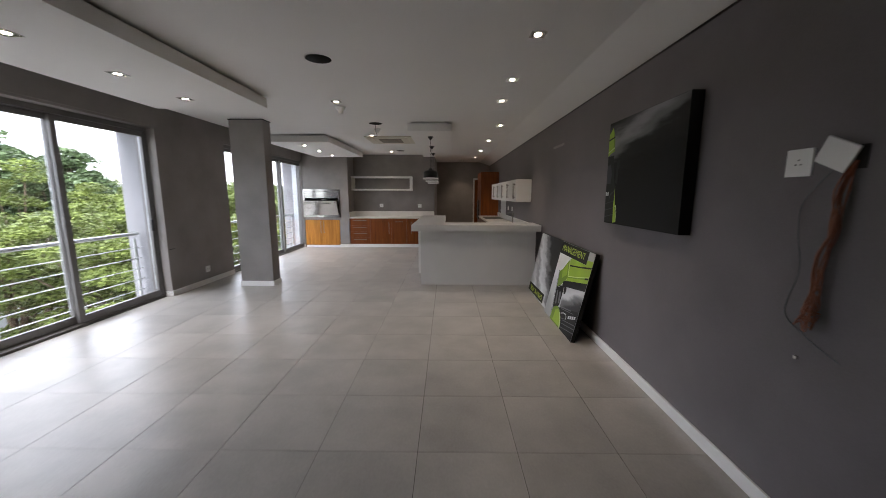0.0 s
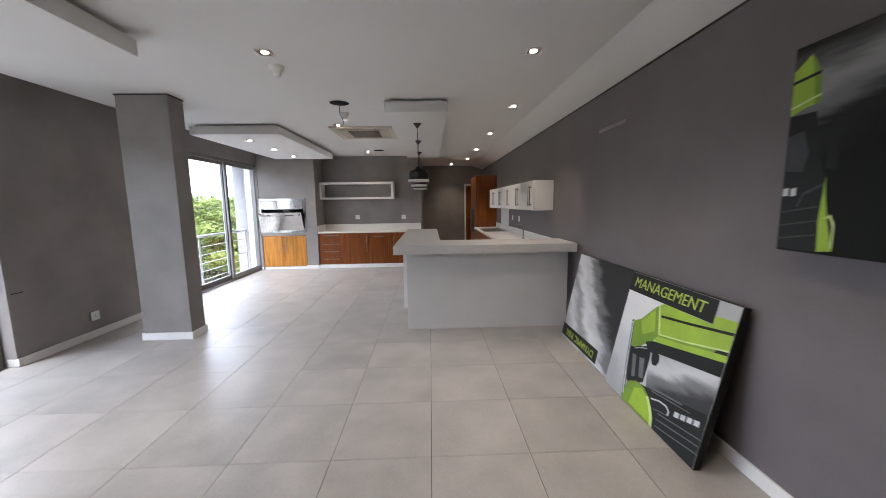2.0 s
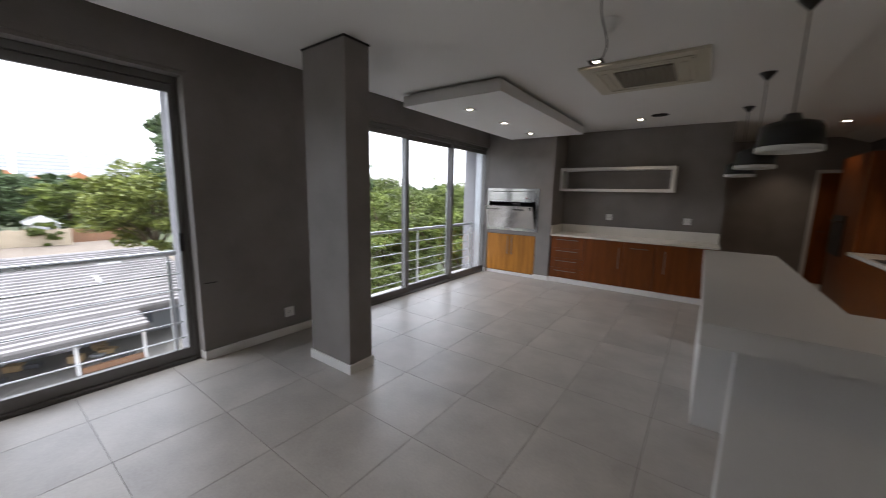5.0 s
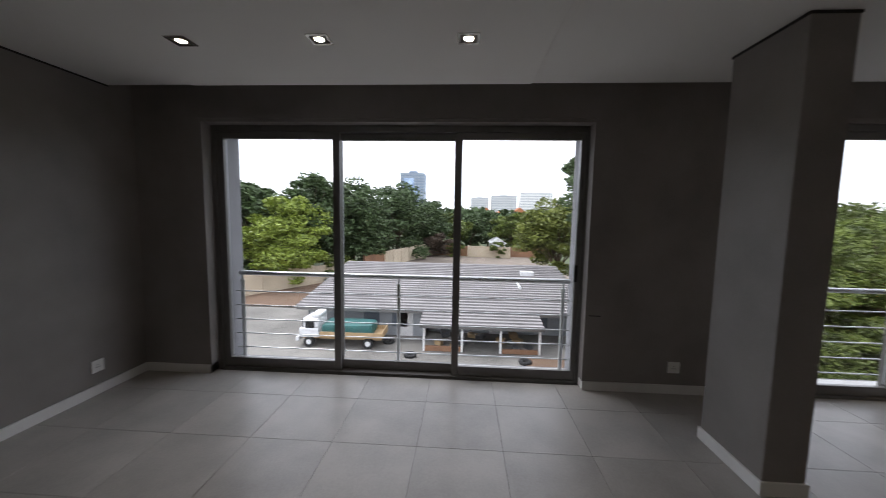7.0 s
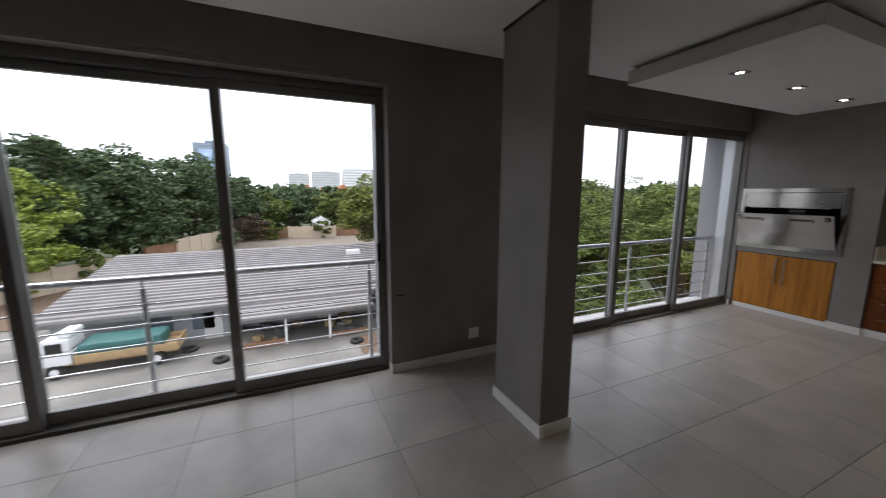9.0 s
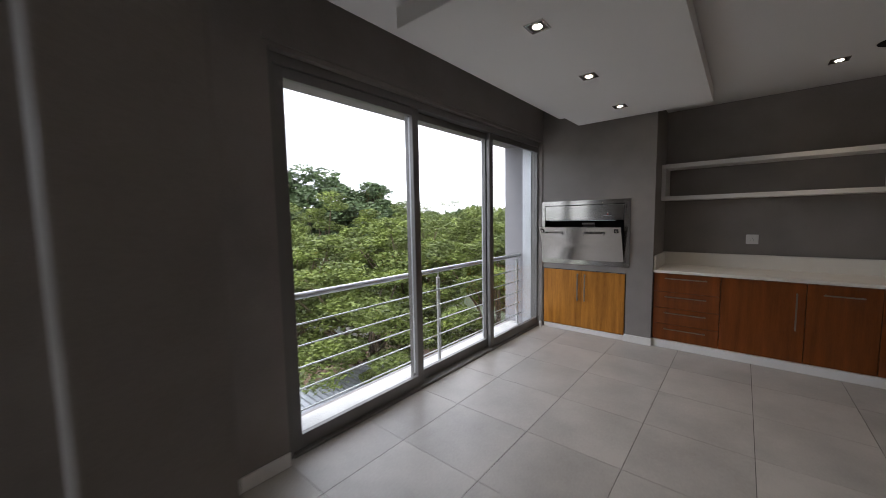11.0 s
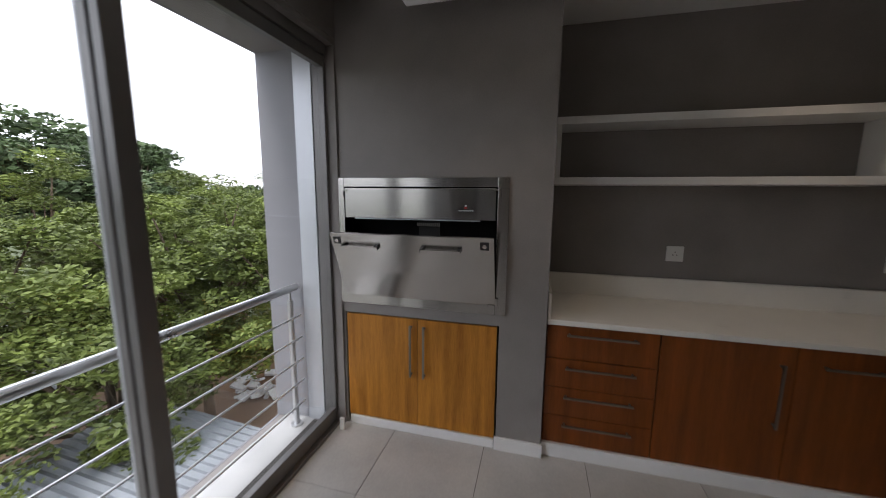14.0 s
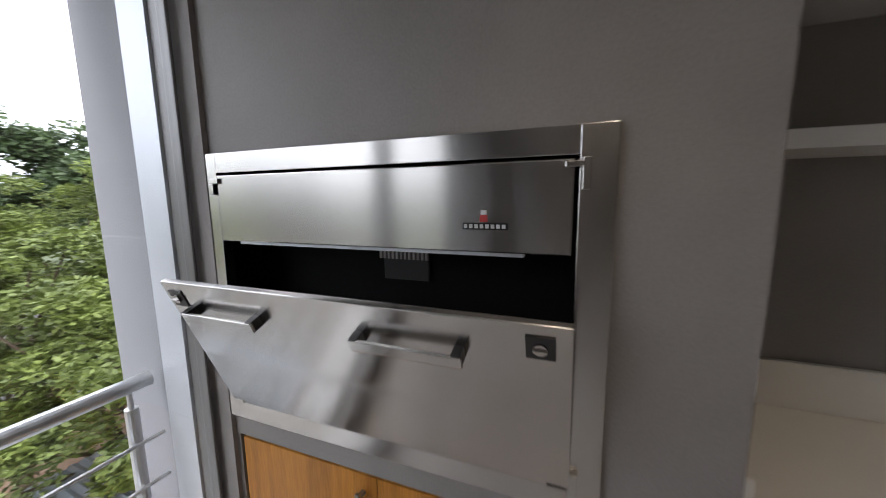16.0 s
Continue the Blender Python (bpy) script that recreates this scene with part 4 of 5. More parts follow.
for w in (0.05, 0.11, 0.17):
    flat("grille_bar", [(0.01, w), (0.17, w + 0.03), (0.17, w + 0.036), (0.01, w + 0.008)], 5, PRINT_DIM, r3, m3)
for k in range(2):
    flat("badge_bar", [(0.008 + k * 0.034, 0.245), (0.032 + k * 0.034, 0.25), (0.032 + k * 0.034, 0.285), (0.008 + k * 0.034, 0.28)], 5, PRINT_WHITE, r3, m3)

# ---- marks and loose wires on the east wall ----
junction = thing("loose_wall_plate", (EX, 2.40, 1.69), "white wall plate hanging askew from loose orange wires", "wall plate")
bm = bmesh.new()
add_box(bm, -0.06, 0.06, -0.012, 0, -0.055, 0.055, 0.003)
pm = finish(bm, "plate")
pm.transform(Matrix.Translation((EX - 0.03, 2.40, 1.69)) @ pose(0, 0, 0, 0, 0, -90) @ pose(0, 0, 0, 8, 28, 10))
place("plate", pm, PLASTIC, junction)
# Dark sheet on the solid wall, painted as the shade of an open box.
boxes("box_hole", [(EX - 0.004, EX - 0.001, 2.32, 2.39, 1.63, 1.72)], DARK, junction)
rw = random.Random(4)
for k in range(9):
    pts = [(EX - 0.012, 2.35 + rw.uniform(-0.01, 0.01), 1.66)]
    for j in range(1, 6):
        pts.append((EX - 0.012 - rw.uniform(0, 0.04), 2.35 + 0.012 * j + rw.uniform(-0.012, 0.012) * (1 + j * 0.3), 1.66 - j * 0.125 + rw.uniform(-0.02, 0.02)))
    for j in range(3):
        pts.append((EX - 0.02 - rw.uniform(0, 0.05), 2.41 + rw.uniform(-0.035, 0.035), 1.16 - 0.2 * rw.random()))
    cable("wire", pts, 0.003, ORANGE, junction)
cable("grey_wire", [(EX - 0.02, 2.42, 1.63), (EX - 0.02, 2.52, 1.5), (EX - 0.012, 2.53, 1.36), (EX - 0.012, 2.50, 1.2), (EX - 0.01, 2.54, 1.0), (EX - 0.015, 2.42, 0.92), (EX - 0.02, 2.28, 0.87)], 0.0022, PRINT_GREY, junction)
plug = boxes("wall_hook", [(EX - 0.012, EX, 2.455, 2.47, 0.805, 0.82)], STEEL, bevel=0.002)
tagged(plug, "small steel screw in the grey wall", "screw")
bar_mark = boxes("wall_bracket", [(EX - 0.012, EX, 5.85, 6.34, 2.185, 2.215)], PAINT, bevel=0.004)
tagged(bar_mark, "painted-over mounting strip on the grey wall", "bracket")
smear = boxes("wall_scuff", [(WX, WX + 0.003, 6.135, 6.24, 0.705, 0.714)], DARK, bevel=0.001)
tagged(smear, "dark scuff mark on the grey wall", "scuff mark")

# ---- outside: ground, yard, buildings ----
G = -7.6


def sheet(name, x0, x1, y0, y1, z, material, label, n=40, rough_z=0.06):
    bm = bmesh.new()
    bmesh.ops.create_grid(bm, x_segments=n, y_segments=n, size=0.5, matrix=Matrix.Translation(((x0 + x1) / 2, (y0 + y1) / 2, z)) @ Matrix.Diagonal((x1 - x0, y1 - y0, 1, 1)))
    for v in bm.verts:
        v.co.z += rough_z * noise.noise(v.co * 0.15)
    return tagged(place(name, finish(bm, name, True), material), label, "ground", kind="structure")


sheet("ground", -2500, 60, -2000, 2000, G - 0.12, LAND, "wooded flat land reaching the horizon", 4, 0)
sheet("ground_yard", -45, -3.7, -30, 30, G, YARD, "dusty concrete yard below the window")
sheet("ground_dirt", -82, -37.5, -10, 22, G + 0.03, GRAVEL, "bare gravel lot behind the outbuilding")
sheet("ground_path", -48, -33, -26, -9, G + 0.06, DIRT, "strip of red dirt along the boundary wall")
sheet("ground_bed", -22.6, -9, 9.0, 27, G + 0.06, DIRT, "bare red earth under the trees")


def corrugated(name, e, r, y0, y1, pitch, depth, material, parent):
    """A corrugated roof sheet from eave e=(x, z) to ridge r=(x, z), ribs running down the slope or along."""
    bm = bmesh.new()
    n = int(abs(y1 - y0) / pitch * 4)
    prev = None
    for i in range(n + 1):
        y = y0 + (y1 - y0) * i / n
        dz = depth * (0, 1, 0, -1)[i % 4]
        cur = [bm.verts.new((e[0], y, e[1] + dz)), bm.verts.new((r[0], y, r[1] + dz))]
        if prev:
            bm.faces.new((prev[0], cur[0], cur[1], prev[1]))
        prev = cur
    ob = place(name, finish(bm, name), material, parent)
    so = ob.modifiers.new("thick", "SOLIDIFY")
    so.thickness = 0.03
    return ob


def courses(name, e, r, y0, y1, count, material, parent):
    """Lapped roof courses, each a slab with a raised lower lip."""
    bm = bmesh.new()
    for i in range(count):
        u0, u1 = i / count, (i + 1) / count
        xa, za = e[0] + (r[0] - e[0]) * u0, e[1] + (r[1] - e[1]) * u0
        xb, zb = e[0] + (r[0] - e[0]) * u1, e[1] + (r[1] - e[1]) * u1
        vs = [bm.verts.new(p) for p in ((xa, y0, za + 0.13), (xa, y1, za + 0.13), (xb, y1, zb + 0.02), (xb, y0, zb + 0.02), (xa, y0, za - 0.02), (xa, y1, za - 0.02), (xb, y1, zb - 0.06), (xb, y0, zb - 0.06))]
        for f in ((0, 1, 2, 3), (4, 7, 6, 5), (0, 4, 5, 1), (2, 6, 7, 3), (0, 3, 7, 4), (1, 5, 6, 2)):
            bm.faces.new([vs[k] for k in f])
    bmesh.ops.recalc_face_normals(bm, faces=bm.faces)
    return place(name, finish(bm, name), material, parent)


ob_ = thing("outbuilding", (-30, 3, G), "low outbuilding with a grey ribbed roof and open veranda", "building")
courses("roof", (-25.0, -5.25), (-37.0, -3.45), -7.4, 14.5, 22, ROOF, ob_)
courses("veranda_roof", (-23.0, -5.72), (-25.4, -5.30), 2.1, 10.4, 5, ROOF, ob_)
boxes("roof_back", [(-37.3, -37.0, -7.4, 14.5, -3.62, -3.40)], ROOF, ob_)
boxes("fascia", [(-25.06, -24.98, -7.4, 14.5, -5.5, -5.26), (-23.06, -22.98, 2.1, 10.4, -5.92, -5.72)], ALU, ob_)
boxes("wall", [(-37, -36.8, -7, 14.2, G, -3.5), (-36.8, -26.2, -7.0, -6.8, G, -5.2), (-26.4, -26.2, -7.0, 2.2, G, -5.4), (-27.6, -27.4, 2.2, 14.2, G, -5.4)], GREYWALL, ob_)
boxes("window", [(-26.19, -26.14, -2.6 + k * 2.2, -1.4 + k * 2.2, -6.9, -5.8) for k in range(2)] + [(-27.39, -27.34, 3.0 + k * 2.4, 4.4 + k * 2.4, -7.0, -5.9) for k in range(4)], CITY_WINDOW, ob_)
boxes("door", [(-26.19, -26.14, 0.2, 1.2, G, -5.6), (-27.39, -27.33, 7.1, 7.9, G, -5.7)], TRIM, ob_)
boxes("post", [(-23.35, -23.2, y, y + 0.14, G, -5.75) for y in (2.3, 4.9, 7.5, 10.1)], TRIM, ob_)
boxes("low_wall", [(-23.4, -23.25, 2.44, 4.9, G, G + 0.35), (-23.4, -23.25, 7.7, 10.1, G, G + 0.3)], BRICK, ob_)
vent = boxes("roof_vent", [(-34.3, -33.4, 10.4, 11.6, -4.0, -3.55), (-32, -29.6, 9.7, 9.85, -4.45, -4.2)], TRUCK_WHITE, bevel=0.05)
tagged(vent, "white cooling unit on the grey roof", "roof unit")
rd = random.Random(8)
for k in range(14):
    y = rd.uniform(2.6, 10)
    x = rd.uniform(-26.8, -24)
    s = rd.uniform(0.15, 0.45)
    bm = bmesh.new()
    add_box(bm, -s, s, -s * 0.7, s * 0.7, 0, s * rd.uniform(0.5, 1.4), 0.03)
    me = finish(bm, "crate")
    o = tagged(place("crate", me, rd.choice((TIMBER, PRINT_GREY, TIMBER, GREYWALL))), "pale wooden crate standing in the veranda", "crate", group="crates")
    o.matrix_world = pose(x, y, G, 0, 0, rd.uniform(0, 90))
for k, (x, y) in enumerate(((-22.2, 1.6), (-24.5, -0.3), (-21.8, 9.0), (-22.3, 12.0))):
    o = lathe("old_tyre", [(0.2, 0.02), (0.38, 0.0), (0.43, 0.1), (0.38, 0.2), (0.2, 0.18), (0.2, 0.02)], (x, y, G), RUBBER, sides=20)
    tagged(o, "old black tyre lying in the yard", "tyre", group="tyres")

# carport close below the second window
cp = thing("carport", (-8, 13, G), "lean-to with a pale corrugated tin roof", "carport")
corrugated("roof", (-5.6, -4.3), (-11.8, -3.9), 9.6, 15.8, 0.2, 0.022, ROOF_SHADE, cp)
boxes("post", [(x, x + 0.1, y, y + 0.1, G, -4.3) for x in (-5.9, -10.9) for y in (9.8, 12.6, 15.4)], GREYWALL, cp)
shed = thing("shed", (-26, 18, G), "low grey plastered shed", "shed")
boxes("wall", [(-29.0, -24.2, 15.4, 21.0, G, -4.6)], GREYWALL, shed)
boxes("roof", [(-29.3, -23.9, 15.2, 21.3, -4.6, -4.45)], ROOF, shed, 0.02)
boxes("window", [(-24.19, -24.15, 16.5, 17.9, -6.3, -5.3)], CITY_WINDOW, shed)
rubble_rng = random.Random(12)
bm = bmesh.new()
for k in range(60):
    d = rubble_rng.uniform(0.15, 0.6)
    q = bmesh.ops.create_cube(bm, size=1, matrix=pose(-13.4 + rubble_rng.gauss(0, 1.3), 22.6 + rubble_rng.gauss(0, 1.1), G + 0.12 + rubble_rng.random() * 0.25, rubble_rng.uniform(-25, 25), rubble_rng.uniform(-25, 25), rubble_rng.uniform(0, 180)) @ Matrix.Diagonal((d, d * 0.7, 0.12, 1)))
tagged(place("rubble", finish(bm, "rubble"), LEDGE), "heap of broken pale concrete slabs on the earth", "rubble", kind="stuff")

# delivery truck
tk = thing("flatbed_truck", (-21.5, -1.5, G), "white flatbed truck with a green tarpaulin load", "truck")
boxes("cab", [(-22.5, -20.6, -4.5, -2.95, G + 0.75, G + 1.5), (-22.45, -20.65, -4.2, -2.98, G + 1.5, G + 2.25)], TRUCK_WHITE, tk, 0.12)
boxes("windscreen", [(-22.3, -20.8, -4.33, -4.17, G + 1.5, G + 2.1), (-20.66, -20.62, -4.0, -3.3, G + 1.5, G + 2.05)], BLACK, tk, 0.03)
boxes("wind_deflector", [(-22.3, -20.8, -3.6, -2.9, G + 2.25, G + 2.6)], TRUCK_WHITE, tk, 0.14)
boxes("bumper", [(-22.5, -20.6, -4.75, -4.5, G + 0.45, G + 0.8)], TRUCK_WHITE, tk, 0.05)
boxes("bed", [(-22.6, -20.5, -2.8, 2.0, G + 0.85, G + 1.02), (-22.2, -20.9, -4.3, 1.8, G + 0.6, G + 0.85)], TIMBER, tk, 0.02)
boxes("dropside", [(-20.52, -20.46, -2.8, 2.0, G + 1.02, G + 1.3), (-22.6, -22.54, -2.8, 2.0, G + 1.02, G + 1.3), (-22.6, -20.5, 1.95, 2.0, G + 1.02, G + 1.4)], TIMBER, tk, 0.01)
bm = bmesh.new()
add_box(bm, -22.5, -20.55, -2.7, 1.2, G + 1.02, G + 1.85, 0.18)
bmesh.ops.subdivide_edges(bm, edges=bm.edges[:], cuts=3, use_grid_fill=True)
for v in bm.verts:
    v.co += 0.09 * noise.noise_vector(v.co * 1.3)
place("tarpaulin", finish(bm, "tarpaulin", True), TARP, tk, "crumpled green tarpaulin")
for y in (-3.75, 0.85):
    for x in (-20.75, -22.35):
        w = tubes("wheel", [((x - 0.13, y, G + 0.4), (x + 0.13, y, G + 0.4), 0.4)], RUBBER, tk, 20)
        tubes("rim", [((x - 0.14, y, G + 0.4), (x + 0.14, y, G + 0.4), 0.2)], TRUCK_WHITE, tk, 16)

tk.location, tk.scale = (-23.9, -3.6, G), (0.9, 0.9, 0.9)

# boundary walls
def wall_run(name, p, q, h, material, label, windows=0):
    a, b = Vector((*p, G)), Vector((*q, G))
    root = thing(name, a, label, "boundary wall")
    d = b - a
    turn = pose(0, 0, 0, 0, 0, math.degrees(math.atan2(d.y, d.x)))
    bm = bmesh.new()
    add_box(bm, 0, d.length, -0.12, 0.12, -0.1, h)
    me = finish(bm, "panel")
    me.transform(Matrix.Translation(a) @ turn)
    place("panel", me, material, root)
    bm = bmesh.new()
    n = max(1, int(d.length / 3))
    for i in range(n + 1):
        add_box(bm, d.length * i / n - 0.2, d.length * i / n + 0.2, -0.2, 0.2, -0.1, h + 0.15, 0.02)
    me = finish(bm, "pier")
    me.transform(Matrix.Translation(a) @ turn)
    place("pier", me, material, root)
    return root


wall_run("boundary_wall", (-23.3, 12.8), (-23.3, 21.5), 2.7, GREYWALL, "grey plastered yard wall")
wall_run("boundary_wall", (-33, -21), (-50, -11.5), 2.4, CREAM, "cream plastered boundary wall")
wall_run("boundary_wall", (-56, -11), (-61, -9), 2.6, BRICK, "brown brick boundary wall")
wall_run("boundary_wall", (-61, -9), (-84, -2.5), 2.8, CREAM, "cream plastered boundary wall")
wall_run("boundary_wall", (-84, -2.5), (-82, 24), 2.2, BRICK, "brown brick boundary wall")
wall_run("boundary_wall", (-81, 6), (-79, 15), 2.5, CREAM, "pale plastered boundary wall")


def house(x, y, w, d, h, wall_m, roof_m, label):
    root = thing("house", (x, y, G), label, "house", group="far houses")
    boxes("wall", [(x - d / 2, x + d / 2, y - w / 2, y + w / 2, G, G + h)], wall_m, root)
    bm = bmesh.new()
    vs = [bm.verts.new(p) for p in ((x - d / 2 - 0.4, y - w / 2 - 0.4, G + h), (x + d / 2 + 0.4, y - w / 2 - 0.4, G + h), (x + d / 2 + 0.4, y + w / 2 + 0.4, G + h), (x - d / 2 - 0.4, y + w / 2 + 0.4, G + h), (x - d / 2 - 0.4, y, G + h + w * 0.4), (x + d / 2 + 0.4, y, G + h + w * 0.4))]
    for f in ((0, 1, 5, 4), (2, 3, 4, 5), (1, 2, 5), (3, 0, 4), (3, 2, 1, 0)):
        bm.faces.new([vs[k] for k in f])
    place("roof", finish(bm, "roof"), roof_m, root)
    boxes("window", [(x + d / 2 + 0.01, x + d / 2 + 0.06, y - w * 0.3, y - w * 0.1, G + h * 0.4, G + h * 0.75), (x + d / 2 + 0.01, x + d / 2 + 0.06, y + w * 0.1, y + w * 0.3, G + h * 0.4, G + h * 0.75)], CITY_WINDOW, root)
    return root


house(-92, 13.4, 3.4, 8, 2.7, TRUCK_WHITE, TRUCK_WHITE, "small white gabled house among trees")
for k in range(5):
    house(-290 - 9 * (k % 3), 9 + k * 13, 12, 14, 10 + 2 * (k % 2), CREAM, TERRACOTTA, "far house with an orange tiled roof")


def block(x, y, w, d, top, floors, bays, wall_m, label):
    root = thing("apartment_block", (x, y, G), label, "building", group="far towers")
    boxes("wall", [(x - d / 2, x + d / 2, y - w / 2, y + w / 2, G, top), (x - d / 4, x + d / 4, y - w / 6, y + w / 6, top, top + (top - G) * 0.05)], wall_m, root)
    fh, bw = (top - G) / floors, w / bays
    rows = []
    for i in range(floors):
        for j in range(bays):
            rows.append((x + d / 2 + 0.05, x + d / 2 + 0.3, y - w / 2 + (j + 0.2) * bw, y - w / 2 + (j + 0.8) * bw, G + (i + 0.35) * fh, G + (i + 0.8) * fh))
    boxes("window", rows, HAZY_WINDOW, root)
    return root


tower = block(-400, -53, 26, 22, 47.5, 18, 7, CITY_BLUE, "tall blue-grey office tower on the skyline")
boxes("mural", [(-388.6, -388.4, -62, -51, 14, 42), (-388.6, -388.4, -51, -46, 20, 33)], MURAL, tower, label="blue painted mural")
block(-500, 25, 24, 20, 27.5, 11, 9, CITY, "pale apartment block on the skyline")
block(-500, 58, 34, 20, 30.5, 12, 12, CITY, "pale apartment block on the skyline")
block(-500, 101, 43, 20, 35, 12, 14, TRIM, "white apartment block on the skyline")

# ---- trees ----
def tree(x, y, top, radius, leaf_m, label, leaves=9000, size=0.16, seed=0, squash=0.75, clusters=46, trunk_r=0.22, ground=G, tight=1.0):
    rn = np.random.RandomState(seed)
    root = thing("tree", (x, y, ground), label, "tree", group="trees outside")
    height = top - ground
    cz = top - radius * squash
    fork = ground + height * 0.28
    bm = bmesh.new()
    add_tube(bm, (x, y, ground - 0.1), (x, y, fork), trunk_r, 9, trunk_r * 0.7)
    centres = []
    for i in range(clusters):
        while True:
            p = rn.uniform(-1, 1, 3)
            q = np.linalg.norm(p)
            if 0.35 < q < 1.0:
                break
        lump = 0.82 + 0.3 * rn.rand()
        centres.append((x + p[0] * radius * lump, y + p[1] * radius * lump, cz + p[2] * radius * squash * (1.0 if p[2] > 0 else 1.15) * min(lump, 1.0)))
    for c in centres[::3]:
        mid = (x + (c[0] - x) * 0.4, y + (c[1] - y) * 0.4, fork + (c[2] - fork) * 0.55)
        add_tube(bm, (x, y, fork - 0.2), mid, trunk_r * 0.4, 6, trunk_r * 0.25)
        add_tube(bm, mid, c, trunk_r * 0.25, 5, 0.02)
    place("trunk", finish(bm, "trunk", True), BARK, root)
    per = leaves // clusters
    cl = np.repeat(np.array(centres), per, axis=0)
    n = len(cl)
    cr = np.repeat(radius * tight * (0.2 + 0.2 * rn.rand(clusters) ** 1.5), per)
    d = rn.normal(size=(n, 3))
    d /= np.linalg.norm(d, axis=1)[:, None]
    d[:, 2] *= 0.55 * tight
    pos = cl + d * (cr * (0.35 + 0.65 * rn.rand(n) ** 0.5))[:, None]
    u = rn.normal(size=(n, 3))
    u[:, 2] *= 0.3
    u /= np.linalg.norm(u, axis=1)[:, None]
    w = np.cross(u, rn.normal(size=(n, 3)) * np.array([0.8, 0.8, 0.5]) + np.array([0, 0, 0.4]))
    w /= np.linalg.norm(w, axis=1)[:, None] + 1e-6
    s = size * (0.6 + 0.8 * rn.rand(n))[:, None]
    verts = np.stack([pos - u * s, pos + w * s * 0.42 + u * s * 0.1, pos + u * s, pos - w * s * 0.42 + u * s * 0.1], axis=1).reshape(-1, 3)
    verts -= np.array([x, y, ground])
    me = bpy.data.meshes.new("crown")
    me.vertices.add(n * 4)
    me.vertices.foreach_set("co", verts.ravel())
    me.loops.add(n * 4)
    me.loops.foreach_set("vertex_index", np.arange(n * 4, dtype=np.int32))
    me.polygons.add(n)
    me.polygons.foreach_set("loop_start", np.arange(0, n * 4, 4, dtype=np.int32))
    me.update(calc_edges=True)
    me.materials.append(leaf_m)
    crown = new("crown", me)
    crown.parent = root
    tagged(crown, kind="stuff")
    return root


# close trees in front of the second window
NEARTREES = [(-12.5, 15.5, 0.2, 3.6), (-9.0, 20.0, 1.2, 3.8), (-16.5, 14.5, 1.0, 3.8), (-13.5, 19.0, 2.1, 4.4), (-10.5, 24.5, 2.3, 4.2), (-17.5, 25.0, 3.0, 4.8), (-14.5, 31, 2.6, 5.0), (-20.5, 18.5, 3.0, 4.4), (-9.0, 31.5, 2.4, 4.6), (-24, 34, 3.5, 5.4), (-22, 42, 3.0, 5.6), (-31, 32, 4.0, 5.4)]
for k, (x, y, top, r) in enumerate(NEARTREES):
    tree(x, y, top, r, LEAF_MID, "leafy green tree with a spreading crown", 34000, 0.08, 10 + k, 0.72, 64, tight=0.72)
for k, (x, y, top, r) in enumerate(((-33, 19.0, 7.7, 4.6), (-31, 23.8, 6.8, 4.0), (-28, 27, 5.2, 3.6))):
    tree(x, y, top, r, LEAF_DARK, "tall dark green tree", 14000, 0.2, 30 + k, 0.9, 60)
tree(-44, -17.6, 3.8, 5.4, LEAF_BRIGHT, "bright yellow-green tree beside the yard", 20000, 0.24, 50, 0.95, 70)
tree(-44, 16.5, 3.5, 5.0, LEAF_OLIVE, "olive green tree with a broad crown", 18000, 0.22, 51, 0.8, 60)
for k, (x, y, top, r) in enumerate(((-47, -25, 6.2, 5.5), (-51, -18, 7.6, 5.5), (-60, -14, 7.4, 6.0), (-74, -9.0, 8.0, 7.0), (-86, -5.0, 6.6, 6.0), (-57.5, 23.0, 11.6, 2.2), (-44, -32, 6.5, 6), (-62, -20, 8, 6))):
    tree(x, y, top, r, LEAF_DARK, "tall dark green tree", 13000, 0.36, 60 + k, 1.15, 90)
tree(-80, -0.8, G + 5.2, 3.0, LEAF_BROWN, "brown leafy bush at the edge of the lot", 6000, 0.25, 58, 0.8, 40, 0.1)
for k in range(12):
    y = -14 + k * 5.2
    tree(-94 - 6 * (k % 3), y, 2.6 + 1.6 * ((k * 7) % 4) / 3, 5.2, LEAF_DARK if k % 3 else LEAF_MID, "distant green tree behind the lot", 6000, 0.42, 80 + k, 0.95, 40)
for k, (x, y) in enumerate(((-80.5, 3), (-80, 12.5), (-50, -12.5), (-47, -13.5))):
    tree(x, y, G + 3.6, 1.9, LEAF_MID, "bushy green shrub beside a wall", 3000, 0.2, 100 + k, 0.9, 20, 0.08)


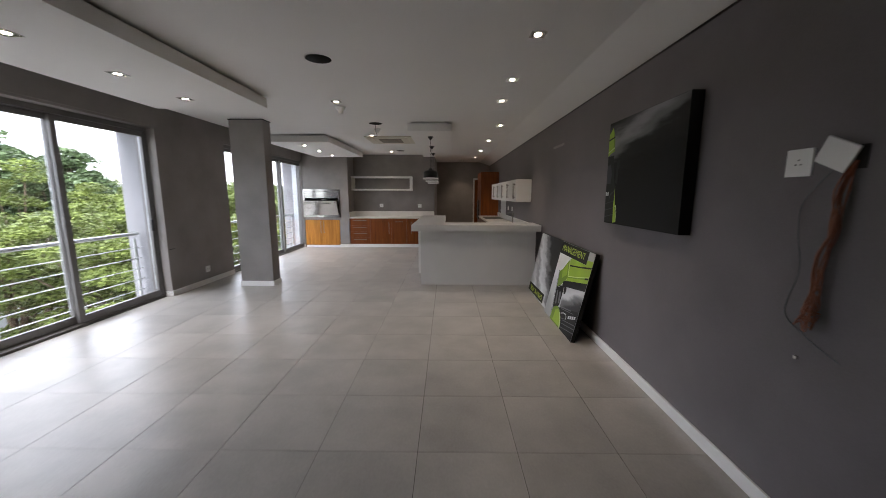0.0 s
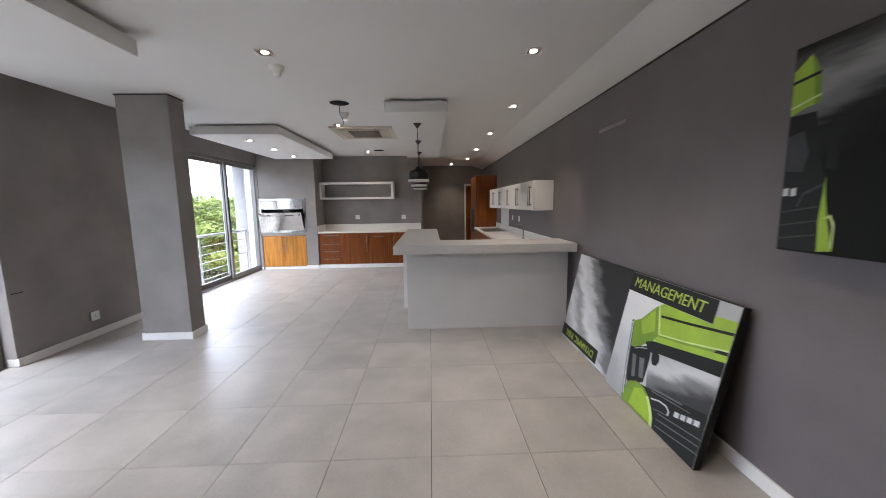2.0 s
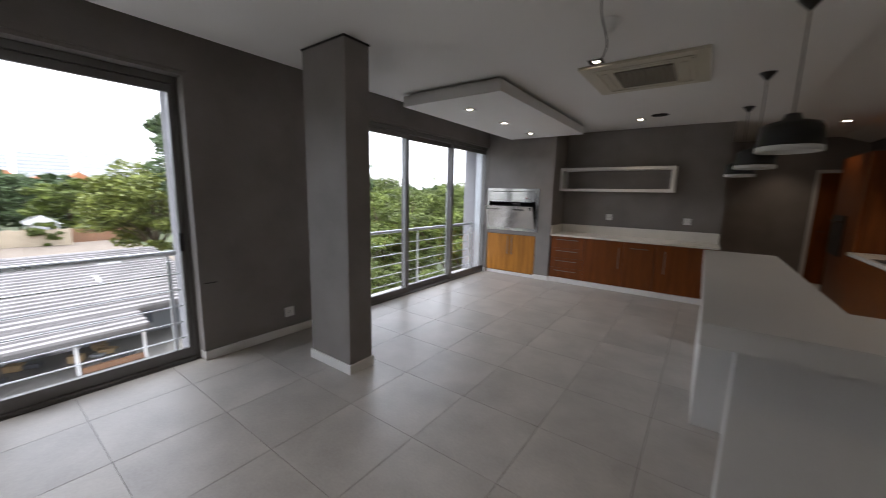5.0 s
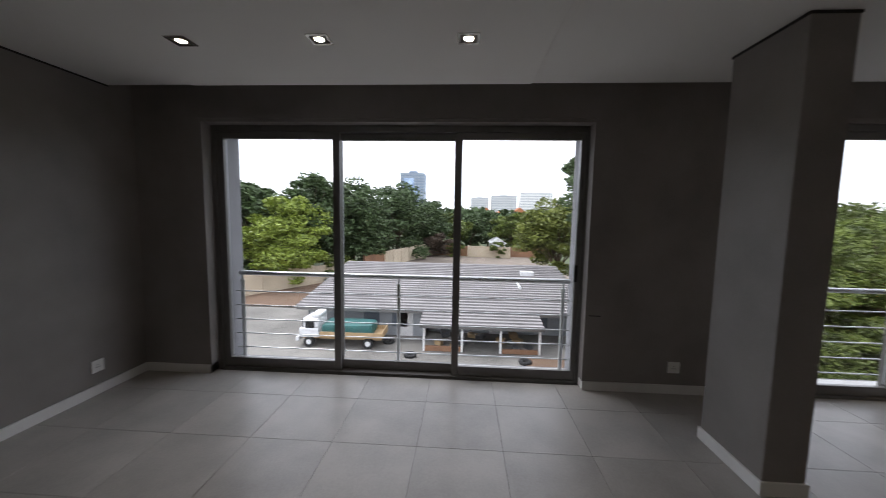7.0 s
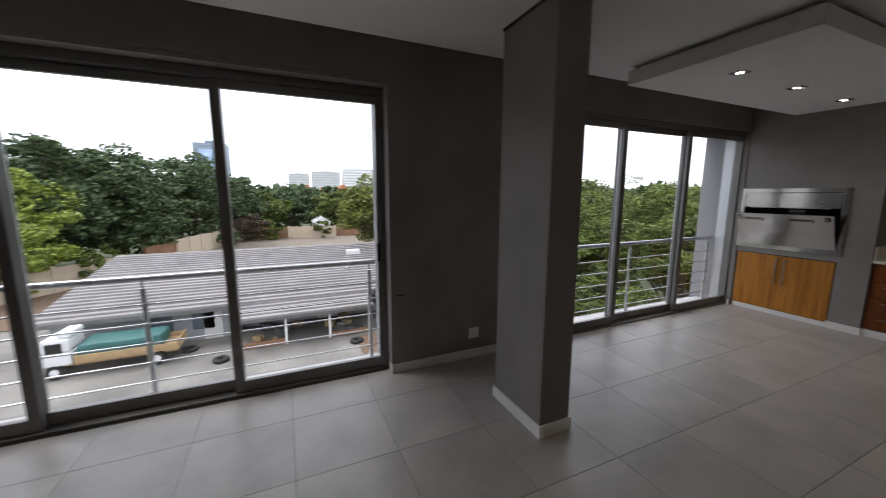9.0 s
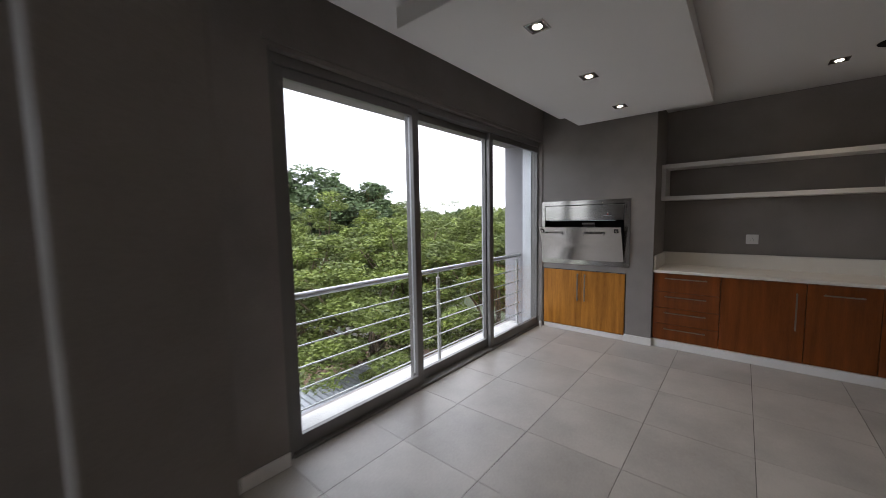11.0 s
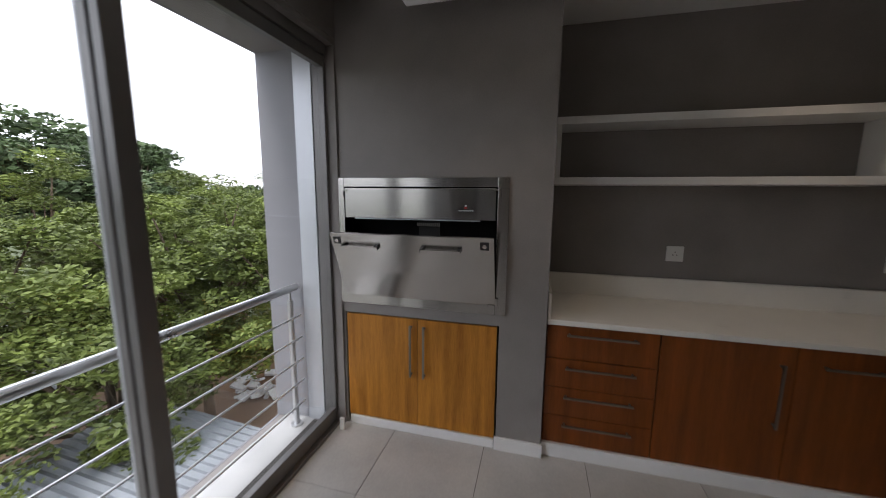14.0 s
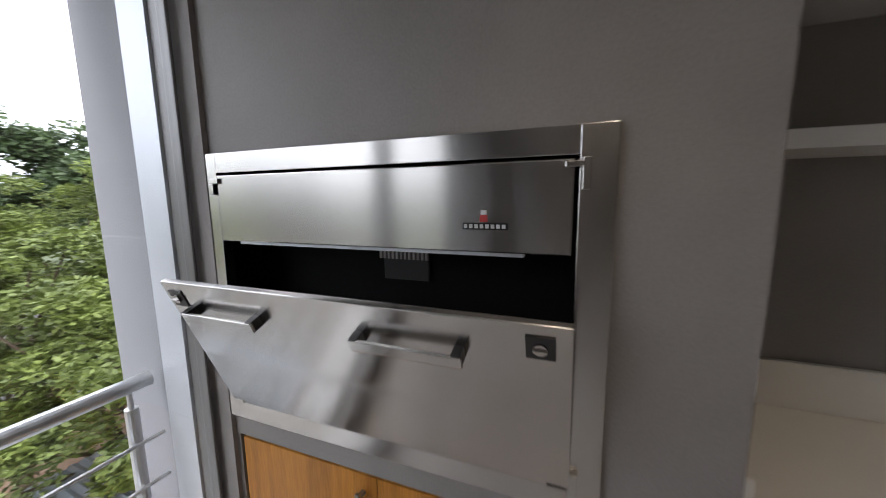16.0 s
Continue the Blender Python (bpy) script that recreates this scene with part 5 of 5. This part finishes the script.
def woods(name, x0, x1, y0, y1, count, seed, top):
    """Far woodland as one mass of separate lumpy crowns made of small clumps."""
    rn = np.random.RandomState(seed)
    verts = []
    for i in range(count):
        c = np.array([rn.uniform(x0, x1), rn.uniform(y0, y1), G + top * rn.uniform(0.45, 0.75)])
        d = rn.normal(size=(140, 3))
        d /= np.linalg.norm(d, axis=1)[:, None]
        p = c + d * np.array([1, 1, 0.8]) * top * rn.uniform(0.28, 0.42)
        s = 0.9 + 0.9 * rn.rand(140)
        a, b = rn.normal(size=(140, 3)), rn.normal(size=(140, 3))
        verts.append(np.stack([p - a * s[:, None] * 0.6, p + b * s[:, None] * 0.5, p + a * s[:, None] * 0.6, p - b * s[:, None] * 0.5], axis=1).reshape(-1, 3))
    v = np.concatenate(verts)
    n = len(v) // 4
    me = bpy.data.meshes.new(name)
    me.vertices.add(n * 4)
    me.vertices.foreach_set("co", v.ravel())
    me.loops.add(n * 4)
    me.loops.foreach_set("vertex_index", np.arange(n * 4, dtype=np.int32))
    me.polygons.add(n)
    me.polygons.foreach_set("loop_start", np.arange(0, n * 4, 4, dtype=np.int32))
    me.update(calc_edges=True)
    me.materials.append(LEAF_DARK)
    return tagged(new(name, me), "dense distant woodland", "woods", kind="stuff")


woods("far_woods", -270, -120, -160, 260, 330, 5, 12)
woods("side_woods", -120, -30, 48, 130, 150, 6, 9.5)
woods("other_woods", -110, -40, -110, -40, 130, 7, 12)

# ---- floor tiles, last ----
floor = boxes("floor", [(OUT + 0.3, EX + 0.2, NEAR - 0.2, FAR + 0.2, -0.2, -0.004)], GROUT)
tagged(floor, "large grey porcelain floor tiles with thin dark joints", "floor", kind="structure")
T = 0.6
cache = {}
xs = [0.3 + T * k for k in range(-6, 5)]
ys = [5.87 + T * k for k in range(-14, 16)]
for x in xs:
    for y in ys:
        a, b, c, d = max(x, WX - 0.22), min(x + T, EX), max(y, NEAR), min(y + T, FAR)
        if b - a < 0.03 or d - c < 0.03:
            continue
        if x < WX:
            a = WX - 0.08
        key = (round(b - a, 3), round(d - c, 3))
        if key not in cache:
            bm = bmesh.new()
            add_box(bm, -key[0] / 2 + 0.0017, key[0] / 2 - 0.0017, -key[1] / 2 + 0.0013, key[1] / 2 - 0.0013, -0.01, 0, 0.0004)
            cache[key] = finish(bm, "tile")
            cache[key].materials.append(TILE)
        t = new("tile", cache[key])
        t.parent = floor
        t.location = ((a + b) / 2, (c + d) / 2, 0)
